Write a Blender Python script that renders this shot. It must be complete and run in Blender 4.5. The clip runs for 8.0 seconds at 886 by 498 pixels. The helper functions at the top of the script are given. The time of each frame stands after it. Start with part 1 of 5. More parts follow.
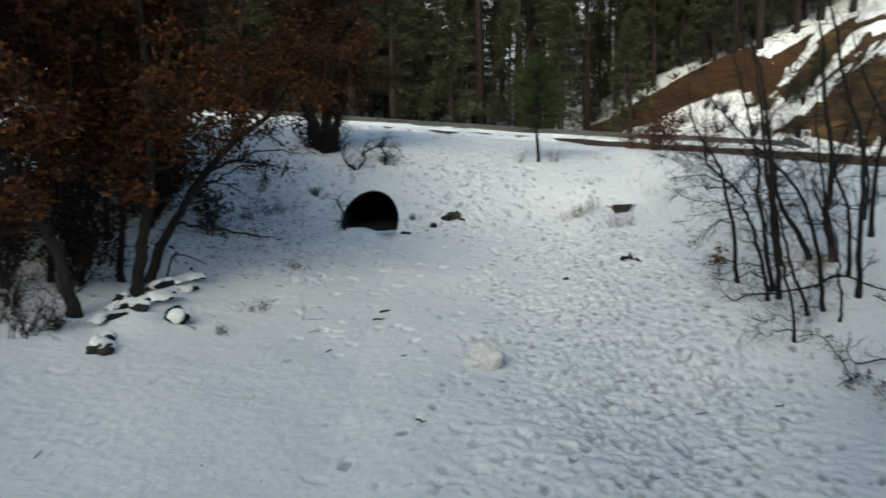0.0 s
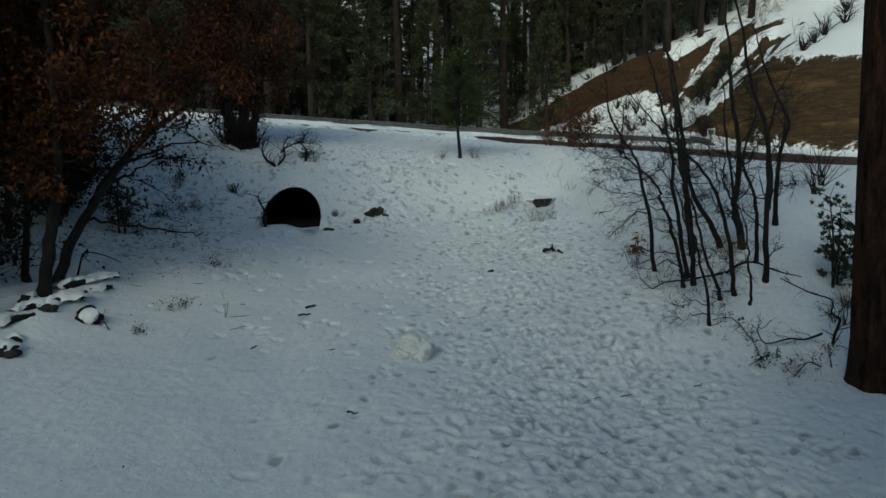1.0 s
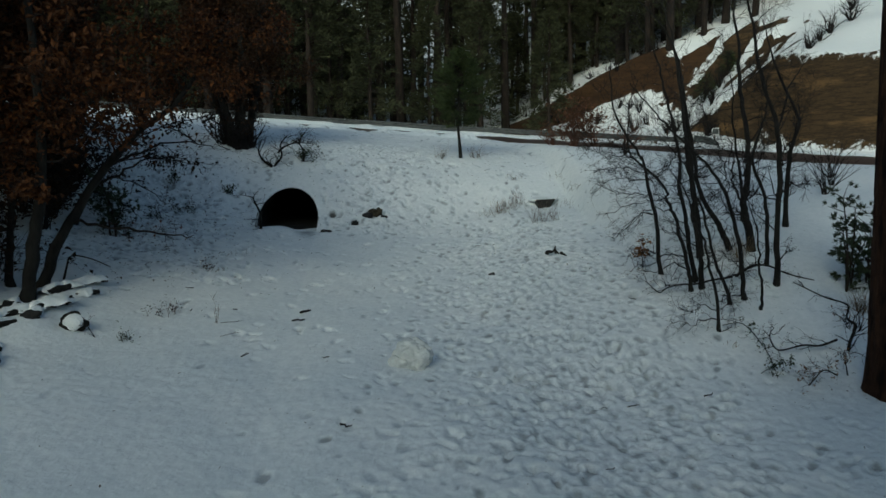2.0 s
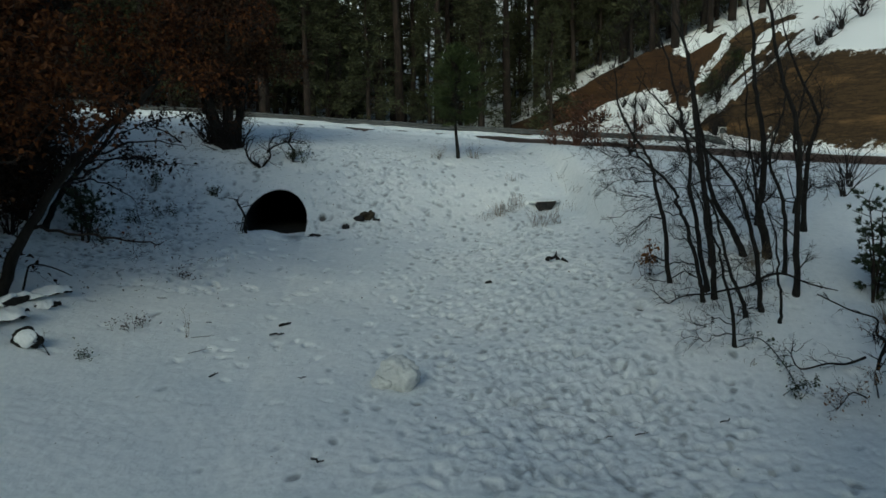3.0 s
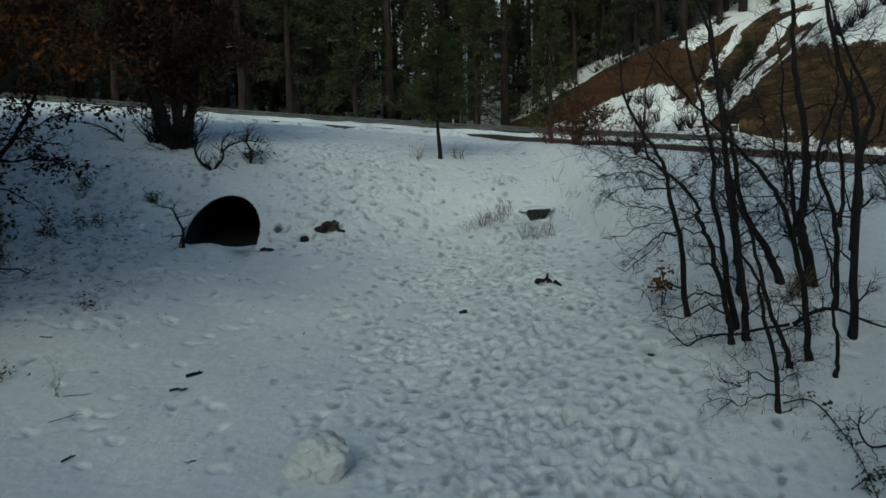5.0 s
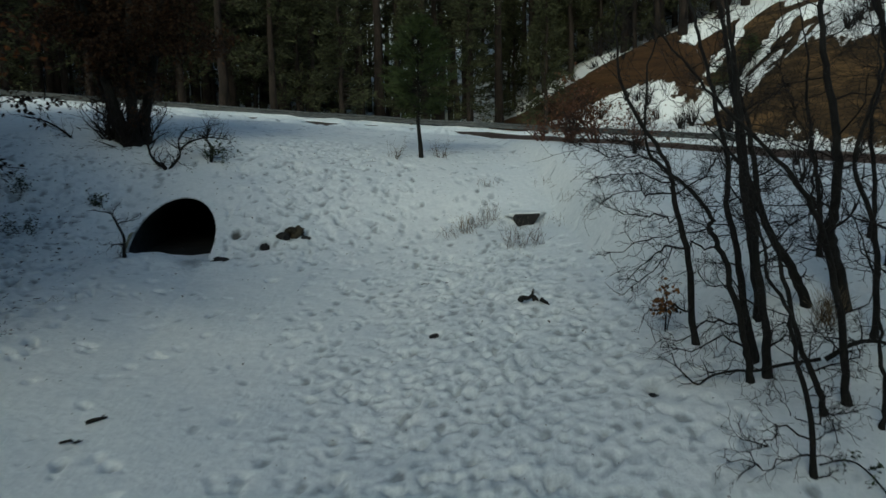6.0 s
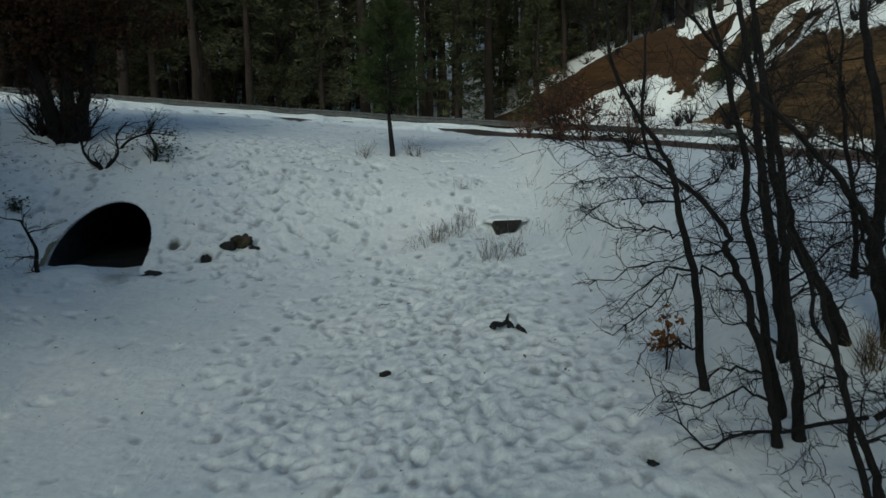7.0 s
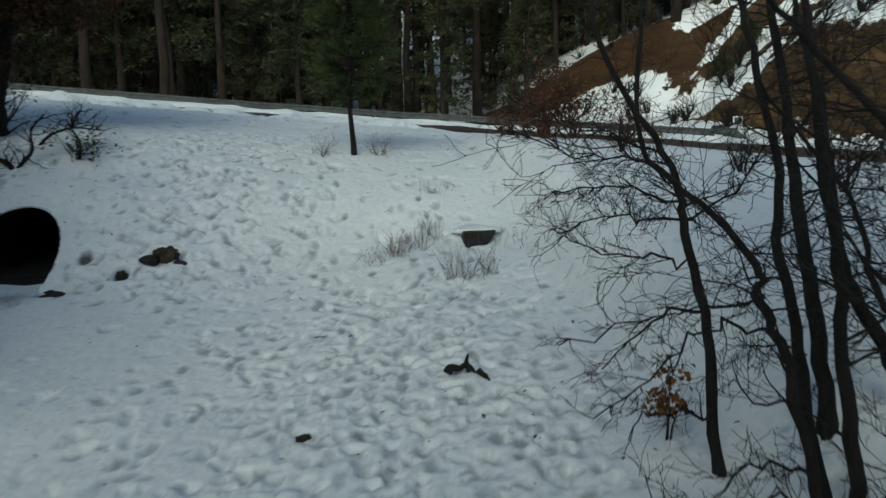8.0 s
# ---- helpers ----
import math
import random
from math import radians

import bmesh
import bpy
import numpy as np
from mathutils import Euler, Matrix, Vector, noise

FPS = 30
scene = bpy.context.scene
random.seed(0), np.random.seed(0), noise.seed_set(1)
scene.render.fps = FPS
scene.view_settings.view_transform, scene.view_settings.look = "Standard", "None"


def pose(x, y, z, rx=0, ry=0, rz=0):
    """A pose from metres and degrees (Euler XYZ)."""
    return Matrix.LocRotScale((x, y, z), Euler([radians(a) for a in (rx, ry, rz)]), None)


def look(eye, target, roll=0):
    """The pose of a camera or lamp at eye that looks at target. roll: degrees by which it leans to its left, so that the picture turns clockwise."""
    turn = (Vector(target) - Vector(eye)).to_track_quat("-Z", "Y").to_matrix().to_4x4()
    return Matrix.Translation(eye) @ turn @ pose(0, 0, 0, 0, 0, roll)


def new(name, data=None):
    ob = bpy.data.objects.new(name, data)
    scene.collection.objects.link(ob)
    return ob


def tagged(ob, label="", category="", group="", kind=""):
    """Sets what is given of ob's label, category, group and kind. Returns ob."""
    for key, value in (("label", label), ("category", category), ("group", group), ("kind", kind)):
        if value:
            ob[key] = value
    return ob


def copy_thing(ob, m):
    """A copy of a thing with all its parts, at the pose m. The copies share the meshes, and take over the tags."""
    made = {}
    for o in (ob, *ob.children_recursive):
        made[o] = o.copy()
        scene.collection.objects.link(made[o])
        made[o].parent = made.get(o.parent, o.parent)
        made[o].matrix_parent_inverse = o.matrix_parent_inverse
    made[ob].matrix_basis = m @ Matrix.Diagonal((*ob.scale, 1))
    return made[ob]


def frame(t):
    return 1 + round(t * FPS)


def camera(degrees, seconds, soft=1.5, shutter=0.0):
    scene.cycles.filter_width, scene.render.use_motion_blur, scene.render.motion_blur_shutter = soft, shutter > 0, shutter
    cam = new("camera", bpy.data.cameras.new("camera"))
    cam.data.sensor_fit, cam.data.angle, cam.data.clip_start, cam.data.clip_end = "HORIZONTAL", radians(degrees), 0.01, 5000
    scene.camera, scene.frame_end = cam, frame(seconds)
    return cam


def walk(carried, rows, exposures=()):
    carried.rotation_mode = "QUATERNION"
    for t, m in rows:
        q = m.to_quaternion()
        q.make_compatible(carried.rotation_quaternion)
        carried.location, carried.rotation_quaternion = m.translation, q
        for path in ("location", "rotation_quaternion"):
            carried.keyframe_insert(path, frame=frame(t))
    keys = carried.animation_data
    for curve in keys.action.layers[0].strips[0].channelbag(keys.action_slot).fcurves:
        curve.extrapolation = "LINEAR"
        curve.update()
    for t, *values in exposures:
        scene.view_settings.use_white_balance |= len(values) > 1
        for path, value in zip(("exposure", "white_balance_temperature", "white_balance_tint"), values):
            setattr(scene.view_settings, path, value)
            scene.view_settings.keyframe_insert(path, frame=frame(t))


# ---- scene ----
cam = camera(62.9, 8.0, 1.5, 0.5)
# seconds, place, turn: a drone that swings right, then flies level up the snowy hollow
PATH = [
    (0.0, (0.0, 0.0, 4.0), (83.3, 0.8, 0.0)),
    (0.1, (-0.04, 0.005, 3.975), (83.29, 0.82, -1.22)),
    (0.2, (-0.08, 0.01, 3.95), (83.28, 0.84, -2.49)),
    (0.3, (-0.12, 0.015, 3.926), (83.27, 0.87, -5.06)),
    (0.4, (-0.145, 0.02, 3.907), (83.26, 0.89, -6.5)),
    (0.5, (-0.156, 0.023, 3.892), (83.25, 0.9, -6.56)),
    (1.0, (-0.155, 0.028, 3.822), (83.27, 0.95, -6.43)),
    (1.5, (-0.127, 0.205, 3.805), (83.29, 1.0, -6.37)),
    (3.0, (0.336, 1.72, 3.806), (83.34, 1.11, -6.03)),
    (3.5, (0.592, 2.467, 3.819), (83.34, 1.13, -5.89)),
    (4.0, (0.83, 3.172, 3.837), (83.33, 1.16, -5.79)),
    (4.5, (1.115, 3.994, 3.857), (83.3, 1.15, -5.77)),
    (6.0, (2.121, 6.748, 3.873), (83.17, 1.04, -5.91)),
    (6.5, (2.561, 7.943, 3.881), (83.08, 0.96, -6.14)),
    (7.0, (2.913, 8.831, 3.884), (83.04, 0.97, -6.28)),
    (7.5, (3.257, 9.725, 3.902), (82.95, 0.94, -6.46)),
    (8.0, (3.77, 11.008, 3.919), (82.85, 0.75, -6.73)),
]
EXPOSURES = [(0.0, 0.96, 6010, -2), (0.3, 0.82, 5950, -5), (0.8, 0.09, 5580, -10), (3.5, 0.09, 5540, -11), (4.5, 0.06, 5540, -11), (6.5, 0.03, 5560, -10), (7.5, 0.18, 5560, -9), (8.0, 0.31, 5570, -9)]
walk(cam, [(t, pose(*p, *r)) for t, p, r in PATH], EXPOSURES)

# ---- light: a hollow in open shade under a pale winter sky ----
SUN_AZIMUTH, SUN_HEIGHT = 201.0, 27.0
world = bpy.data.worlds.new("winter_sky")
scene.world = world
world.use_nodes = True
wn, wl = world.node_tree.nodes, world.node_tree.links
sky = wn.new("ShaderNodeTexSky")
sky.sky_type = "NISHITA"
sky.sun_disc = False
sky.sun_elevation = radians(SUN_HEIGHT)
sky.sun_rotation = radians(SUN_AZIMUTH)
sky.air_density, sky.dust_density, sky.ozone_density = 1.0, 2.7, 1.1
wl.new(sky.outputs[0], wn["Background"].inputs[0])
wn["Background"].inputs[1].default_value = 0.072
sun = new("sun", bpy.data.lights.new("sun", "SUN"))
sun.data.energy, sun.data.angle, sun.data.color = 1.05, radians(36), (1.0, 0.86, 0.67)
sun.matrix_world = look((math.sin(radians(SUN_AZIMUTH)) * 10, math.cos(radians(SUN_AZIMUTH)) * 10, 10 * math.tan(radians(SUN_HEIGHT))), (0, 0, 0))

# ---- materials ----
def material(name, rough=0.8, metal=0.0, spec=0.3):
    """A node material; returns it with its tree's nodes, links and shader."""
    m = bpy.data.materials.new(name)
    m.use_nodes = True
    n, l = m.node_tree.nodes, m.node_tree.links
    b = n["Principled BSDF"]
    b.inputs["Roughness"].default_value = rough
    b.inputs["Metallic"].default_value = metal
    b.inputs["Specular IOR Level"].default_value = spec
    return m, n, l, b


def noise_node(n, l, scale, detail=4.0, rough=0.6, stretch=None, coord="Object"):
    tc = n.new("ShaderNodeTexCoord")
    t = n.new("ShaderNodeTexNoise")
    t.inputs["Scale"].default_value, t.inputs["Detail"].default_value, t.inputs["Roughness"].default_value = scale, detail, rough
    if stretch:
        mp = n.new("ShaderNodeMapping")
        mp.inputs["Scale"].default_value = stretch
        l.new(tc.outputs[coord], mp.inputs[0])
        l.new(mp.outputs[0], t.inputs["Vector"])
    else:
        l.new(tc.outputs[coord], t.inputs["Vector"])
    return t.outputs["Fac"]


def ramp(n, l, fac, stops):
    r = n.new("ShaderNodeValToRGB")
    e = r.color_ramp.elements
    while len(e) < len(stops):
        e.new(0.5)
    for k, (p, c) in enumerate(stops):
        e[k].position, e[k].color = p, (*c, 1)
    l.new(fac, r.inputs[0])
    return r.outputs[0]


def mix(n, l, fac, a, b, mode="MIX"):
    x = n.new("ShaderNodeMix")
    x.data_type, x.blend_type = "RGBA", mode
    for s, v in ((x.inputs[0], fac), (x.inputs[6], a), (x.inputs[7], b)):
        if isinstance(v, (int, float)):
            s.default_value = v
        elif isinstance(v, tuple):
            s.default_value = (*v, 1)
        else:
            l.new(v, s)
    return x.outputs[2]


def bump(n, l, b, height, strength, distance):
    x = n.new("ShaderNodeBump")
    x.inputs["Strength"].default_value, x.inputs["Distance"].default_value = strength, distance
    l.new(height, x.inputs["Height"])
    l.new(x.outputs[0], b.inputs["Normal"])
    return x


def two_tone(name, dark, light, scale, rough=0.85, stretch=None, relief=0.3, depth=0.01, fine=6.0, spec=0.25, metal=0.0):
    """Two colours in two scales of noise, with a relief."""
    m, n, l, b = material(name, rough, metal, spec)
    a = noise_node(n, l, scale, 5, 0.65, stretch)
    f = noise_node(n, l, scale * fine, 3, 0.6, stretch)
    c = ramp(n, l, a, [(0.3, dark), (0.7, light)])
    g = ramp(n, l, f, [(0.25, (0.62, 0.62, 0.62)), (0.75, (1.15, 1.15, 1.15))])
    l.new(mix(n, l, 1.0, c, g, "MULTIPLY"), b.inputs["Base Color"])
    bump(n, l, b, f, relief, depth)
    return m


def snow_material(name, dirt=0.0, low=(0.74, 0.78, 0.81), high=(0.89, 0.90, 0.90)):
    m, n, l, b = material(name, 0.62, 0.0, 0.25)
    a = noise_node(n, l, 0.35, 4, 0.6)
    f = noise_node(n, l, 9.0, 5, 0.7)
    g = noise_node(n, l, 38.0, 3, 0.6)
    c = ramp(n, l, a, [(0.25, low), (0.75, high)])
    s = ramp(n, l, f, [(0.28, (0.86, 0.87, 0.88)), (0.6, (1, 1, 1))])
    c = mix(n, l, 1.0, c, s, "MULTIPLY")
    # needles and grit lying on the snow
    d = n.new("ShaderNodeTexVoronoi")
    tc = n.new("ShaderNodeTexCoord")
    l.new(tc.outputs["Object"], d.inputs["Vector"])
    d.inputs["Scale"].default_value = 3.2
    k = ramp(n, l, d.outputs["Distance"], [(0.018 + dirt, (1, 1, 1)), (0.05 + dirt, (0, 0, 0))])
    c = mix(n, l, k, c, (0.2, 0.16, 0.12))
    # greys prints and dents: their shade painted in, plus thin snow and bare ground
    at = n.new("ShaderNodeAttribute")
    at.attribute_name = "slush_shade"
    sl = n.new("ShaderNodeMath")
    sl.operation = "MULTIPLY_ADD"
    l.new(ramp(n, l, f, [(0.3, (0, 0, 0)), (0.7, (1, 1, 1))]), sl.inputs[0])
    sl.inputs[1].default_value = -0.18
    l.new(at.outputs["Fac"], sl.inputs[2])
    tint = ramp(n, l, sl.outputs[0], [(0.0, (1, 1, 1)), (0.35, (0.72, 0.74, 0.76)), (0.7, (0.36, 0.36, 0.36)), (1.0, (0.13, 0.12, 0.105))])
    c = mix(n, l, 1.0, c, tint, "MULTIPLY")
    l.new(c, b.inputs["Base Color"])
    x = bump(n, l, b, f, 0.65, 0.036)
    y = n.new("ShaderNodeBump")
    y.inputs["Strength"].default_value, y.inputs["Distance"].default_value = 0.4, 0.012
    l.new(g, y.inputs["Height"])
    l.new(y.outputs[0], x.inputs["Normal"])
    return m


def hillside_material():
    """Bare earth and rock where it is steep, snow where snow can lie."""
    m, n, l, b = material("hillside_earth_and_snow", 0.85)
    at = n.new("ShaderNodeAttribute")
    at.attribute_name = "bare"
    f = noise_node(n, l, 1.1, 8, 0.75)
    add = n.new("ShaderNodeMath")
    add.operation = "MULTIPLY_ADD"
    l.new(f, add.inputs[0])
    add.inputs[1].default_value = 1.3
    l.new(at.outputs["Fac"], add.inputs[2])
    gt = n.new("ShaderNodeMapRange")
    gt.inputs[1].default_value, gt.inputs[2].default_value = 1.13, 1.19
    gt.inputs[3].default_value, gt.inputs[4].default_value = 1.0, 0.0
    l.new(add.outputs[0], gt.inputs[0])
    mask = gt.outputs[0]
    st = noise_node(n, l, 0.8, 7, 0.75, (0.3, 0.3, 3.0))
    e = ramp(n, l, st, [(0.28, (0.013, 0.007, 0.004)), (0.40, (0.036, 0.018, 0.007)), (0.58, (0.064, 0.032, 0.011)), (0.78, (0.10, 0.052, 0.019))])
    # the rock of the near face: darker, in layers
    sr = noise_node(n, l, 0.9, 8, 0.72, (0.22, 0.22, 1.5))
    q = ramp(n, l, sr, [(0.30, (0.012, 0.008, 0.005)), (0.42, (0.072, 0.044, 0.018)), (0.48, (0.032, 0.020, 0.009)), (0.58, (0.105, 0.063, 0.025)), (0.74, (0.17, 0.093, 0.035))])
    ro = n.new("ShaderNodeAttribute")
    ro.attribute_name = "rocky"
    e = mix(n, l, ro.outputs["Fac"], e, q)
    g = noise_node(n, l, 6.0, 5, 0.7)
    e = mix(n, l, 1.0, e, ramp(n, l, g, [(0.3, (0.75, 0.75, 0.75)), (0.7, (1.1, 1.1, 1.1))]), "MULTIPLY")
    l.new(mix(n, l, mask, e, (0.89, 0.90, 0.90)), b.inputs["Base Color"])
    bump(n, l, b, mix(n, l, 0.6, g, sr), 0.6, 0.14)
    return m


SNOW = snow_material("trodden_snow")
HILL = hillside_material()
PILE = snow_material("old_snow", 0.01, (0.52, 0.54, 0.54), (0.67, 0.69, 0.69))
ROAD = two_tone("wet_brown_asphalt", (0.04, 0.026, 0.02), (0.10, 0.064, 0.048), 0.6, 0.55, (0.3, 1, 1), 0.2, 0.01, 12)
STEEL = two_tone("weathered_galvanised_steel", (0.05, 0.055, 0.055), (0.12, 0.125, 0.125), 3.0, 0.6, None, 0.1, 0.002, 6, 0.4, 0.3)
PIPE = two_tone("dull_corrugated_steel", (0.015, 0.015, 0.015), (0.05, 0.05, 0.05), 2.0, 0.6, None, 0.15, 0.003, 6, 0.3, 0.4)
POST = two_tone("weathered_post_wood", (0.10, 0.08, 0.06), (0.22, 0.18, 0.14), 4.0, 0.9, (4, 4, 0.5))
OAK = two_tone("oak_bark", (0.006, 0.0056, 0.005), (0.023, 0.0215, 0.019), 9.0, 0.92, (1, 1, 0.3), 0.7, 0.012, 5)
TWIG = two_tone("twig_bark", (0.007, 0.006, 0.0055), (0.026, 0.021, 0.019), 6.0, 0.9, None, 0.2, 0.002)
PINEBARK = two_tone("pine_bark_grey", (0.012, 0.010, 0.008), (0.045, 0.032, 0.025), 3.0, 0.95, (1, 1, 0.3), 0.8, 0.03, 5)
STONE = two_tone("lichen_stone", (0.02, 0.018, 0.012), (0.085, 0.07, 0.045), 5.0, 0.9, None, 0.5, 0.02)
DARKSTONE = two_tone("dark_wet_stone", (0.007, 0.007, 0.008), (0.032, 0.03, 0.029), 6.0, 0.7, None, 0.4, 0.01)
DRYGRASS = two_tone("dry_grass", (0.12, 0.085, 0.05), (0.26, 0.20, 0.12), 8.0, 0.9)
WEED = two_tone("grey_weed_stalks", (0.10, 0.085, 0.07), (0.24, 0.21, 0.18), 8.0, 0.9)


def leaf_material(name, dark, light, rough=0.75):
    m, n, l, b = material(name, rough, 0.0, 0.2)
    ge = n.new("ShaderNodeNewGeometry")
    c = ramp(n, l, ge.outputs["Random Per Island"], [(0.0, dark), (1.0, light)])
    f = noise_node(n, l, 0.9, 3, 0.6)
    c = mix(n, l, 1.0, c, ramp(n, l, f, [(0.3, (0.6, 0.6, 0.6)), (0.7, (1.15, 1.15, 1.15))]), "MULTIPLY")
    l.new(c, b.inputs["Base Color"])
    return m


RUSSET = leaf_material("russet_oak_leaves", (0.013, 0.006, 0.003), (0.112, 0.040, 0.010))
BROWN = leaf_material("dark_brown_oak_leaves", (0.010, 0.006, 0.003), (0.052, 0.024, 0.009))
# darker copy of the oak leaves: the thicket's inner shade in their colour
SHADED_LEAF = leaf_material("shaded_brown_leaves", (0.007, 0.005, 0.003), (0.032, 0.016, 0.007))
TAN = leaf_material("tan_oak_leaves", (0.07, 0.028, 0.009), (0.26, 0.12, 0.035))
NEEDLE = leaf_material("pine_needles", (0.022, 0.026, 0.013), (0.085, 0.088, 0.040))
NEEDLE_BRIGHT = leaf_material("young_pine_needles", (0.02, 0.032, 0.012), (0.07, 0.09, 0.03))
LITTER = leaf_material("dark_leaf_litter", (0.02, 0.015, 0.012), (0.10, 0.07, 0.05))
BUSHLEAF = leaf_material("evergreen_bush_leaves", (0.02, 0.03, 0.016), (0.08, 0.10, 0.055))
REDTWIG = two_tone("reddish_shrub_twigs", (0.05, 0.025, 0.018), (0.14, 0.07, 0.05), 6.0, 0.9)


def ponderosa_bark():
    """Dark furrows running up between reddish flaking plates."""
    m, n, l, b = material("ponderosa_plate_bark", 0.95, 0.0, 0.15)
    big = noise_node(n, l, 5.0, 6, 0.65, (1.6, 1.6, 0.28))
    fine = noise_node(n, l, 26.0, 5, 0.7, (1, 1, 0.35))
    c = ramp(n, l, big, [(0.36, (0.007, 0.0045, 0.0035)), (0.5, (0.034, 0.017, 0.010)), (0.72, (0.068, 0.034, 0.018))])
    c = mix(n, l, 1.0, c, ramp(n, l, fine, [(0.3, (0.5, 0.5, 0.5)), (0.7, (1.15, 1.15, 1.15))]), "MULTIPLY")
    l.new(c, b.inputs["Base Color"])
    bump(n, l, b, mix(n, l, 0.35, big, fine), 1.0, 0.06)
    return m


PONDEROSA = ponderosa_bark()

# ---- the lie of the land ----
def smooth(a, b, v):
    t = np.clip((v - a) / (b - a), 0.0, 1.0)
    return t * t * (3 - 2 * t)


def curve(v, xs, ys):
    """A smoothed run through a few stations."""
    d = 0.04 * (xs[-1] - xs[0]) / len(xs)
    return (np.interp(v - d, xs, ys) + 2 * np.interp(v, xs, ys) + np.interp(v + d, xs, ys)) / 4


def lumps(x, y, scale, seed):
    """Smooth value noise, from -1 to 1."""
    u, v = x / scale + seed * 17.3, y / scale + seed * 9.1
    i, j = np.floor(u), np.floor(v)
    fu, fv = u - i, v - j
    fu, fv = fu * fu * (3 - 2 * fu), fv * fv * (3 - 2 * fv)

    def r(a, b):
        s = np.sin(a * 127.1 + b * 311.7 + seed * 74.7) * 43758.5453
        return 2 * (s - np.floor(s)) - 1
    return (r(i, j) * (1 - fu) + r(i + 1, j) * fu) * (1 - fv) + (r(i, j + 1) * (1 - fu) + r(i + 1, j + 1) * fu) * fv


ROAD_X = (-90, -60, -30, -10, 0, 6, 12, 20, 26, 34, 44, 70)
ROAD_Y = (36, 41, 44.5, 45.2, 45, 44, 42, 38, 34.2, 28.5, 21, 2)
ROAD_Z = (12.5, 10.3, 8.4, 6.7, 5.85, 5.3, 4.75, 4.0, 3.45, 2.7, 1.9, 0.5)


def road_y(x):
    return curve(x, ROAD_X, ROAD_Y)


def road_z(x):
    return curve(x, ROAD_X, ROAD_Z)


HOLLOW_Y = (-80, -10, 5, 10.5, 13, 16.3, 18.5, 21, 23.6)
HOLLOW_Z = (-9, -1.4, -0.45, 0.0, 0.2, 0.6, 0.97, 1.32, 1.78)
RISE_Y = (23.2, 24.2, 25.3, 26.8, 28.4, 30.5, 33, 38)
RISE_Z = (0, 0.07, 0.27, 0.48, 0.66, 0.76, 0.84, 0.95)


def land(x, y):
    """Height of the ground at x, y (arrays), without its footprints."""
    floor_z = curve(np.minimum(y, 23.6), HOLLOW_Y, HOLLOW_Z)
    left = 0.17 * np.maximum(0, -1.6 - x) + 0.1 * smooth(-5, -9, x) * np.maximum(0, -5 - x)
    left = 2.6 * np.tanh(left / 2.6)
    right = 0.10 * np.maximum(0, x - 2.2) * smooth(11, 15, y) + 0.42 * np.maximum(0, y - 15.3 + 0.3 * (x - 7)) * smooth(6.8, 8.2, x)
    bench = np.maximum(2.0 + 0.03 * (y - 15) - 0.35 * (floor_z), 0.6)
    right = bench * np.tanh(right / bench)
    valley = floor_z + left + right
    # the hollow's floor is not level across: a low swell, and a dip towards the old pine
    valley = valley + 0.20 * np.exp(-((x + 1.2) / 1.9) ** 2) * smooth(8, 11, y) * smooth(18.5, 15.5, y)
    valley = valley - 0.22 * smooth(1.6, 4.2, x) * smooth(5, 9, y) * smooth(14.5, 12, y)
    valley = valley + 0.2 * np.exp(-((x + 5.95) / 0.5) ** 2) * smooth(12.9, 13.9, y) * smooth(17.2, 16.2, y)
    ry, rz = road_y(x), road_z(x)
    near = rz - 0.32 - 0.3 * smooth(9, 20, x)
    yw = y + 0.45 * lumps(x, y, 2.6, 14) * smooth(20, 23, y) * smooth(28, 25, y)
    rise = sum(np.interp(yw + d, RISE_Y, RISE_Z) for d in (-0.7, -0.35, 0.0, 0.35, 0.7)) / 5 + 0.05 * smooth(33, 38, y)
    # the road comes nearer beyond the oaks: there the bank is spread between hollow and road
    close = smooth(24, 40, x) * smooth(2, 14, y)
    rise = np.clip(np.maximum(rise, close * smooth(ry - 14, ry - 3, y)), 0, 1)
    rise = np.where(y > ry - 3.3, 1.0, rise)
    z = valley * (1 - rise) + near * rise
    # verge beyond the road, the forest floor, the cut bank and the hill
    past = y - (ry + 3.0)
    verge = rz + 0.32 + (0.06 + 0.10 * smooth(14, 22, x)) * np.maximum(0, past)
    verge = verge + 0.30 * np.maximum(0, y - 82)
    s = 0.912 * (x - 25.4) + 0.409 * (y - 41.5) + 0.7 * lumps(x, y, 4.0, 3)
    u = -0.409 * (x - 25.4) + 0.912 * (y - 41.5)
    # the rock cut by the road, then a snowy gully, then the long earth bank
    rock = 5.2 * np.clip((9.5 - u) / 7.0, 0, 1) * smooth(-60, -20, u)
    brow = (5.2 - 1.0 * smooth(6, 13, u)) * (1 - np.clip((u - 15) / 19, 0, 1))
    gully = smooth(0, 1, (s - 0.8) / 8.5)
    foot = 0.4 + 3.2 * smooth(27, 14, u)
    bank = 0.33 * np.clip(s / foot, 0, 1) + 0.67 * smooth(0, 1, (s - foot + 0.2) / 1.6)
    which = smooth(11.5, 14.5, u)
    hill = rock * smooth(0, 1, s / 1.8) + np.maximum(brow - rock, 0) * (gully * (1 - which) + bank * which)
    hill = hill + 0.34 * np.maximum(0, s - 1.0) * (1 - 0.5 * smooth(34, 60, u))
    ledge = smooth(1.5, 3, s) * smooth(8.5, 6, s) * smooth(3.5, 6, u) * smooth(14, 12, u)
    hill = hill + ledge * 0.55 * (smooth(-0.05, 0.12, lumps(x + 0.5 * y, y * 0.5 - 0.25 * x, 1.9, 11)) - 0.5)
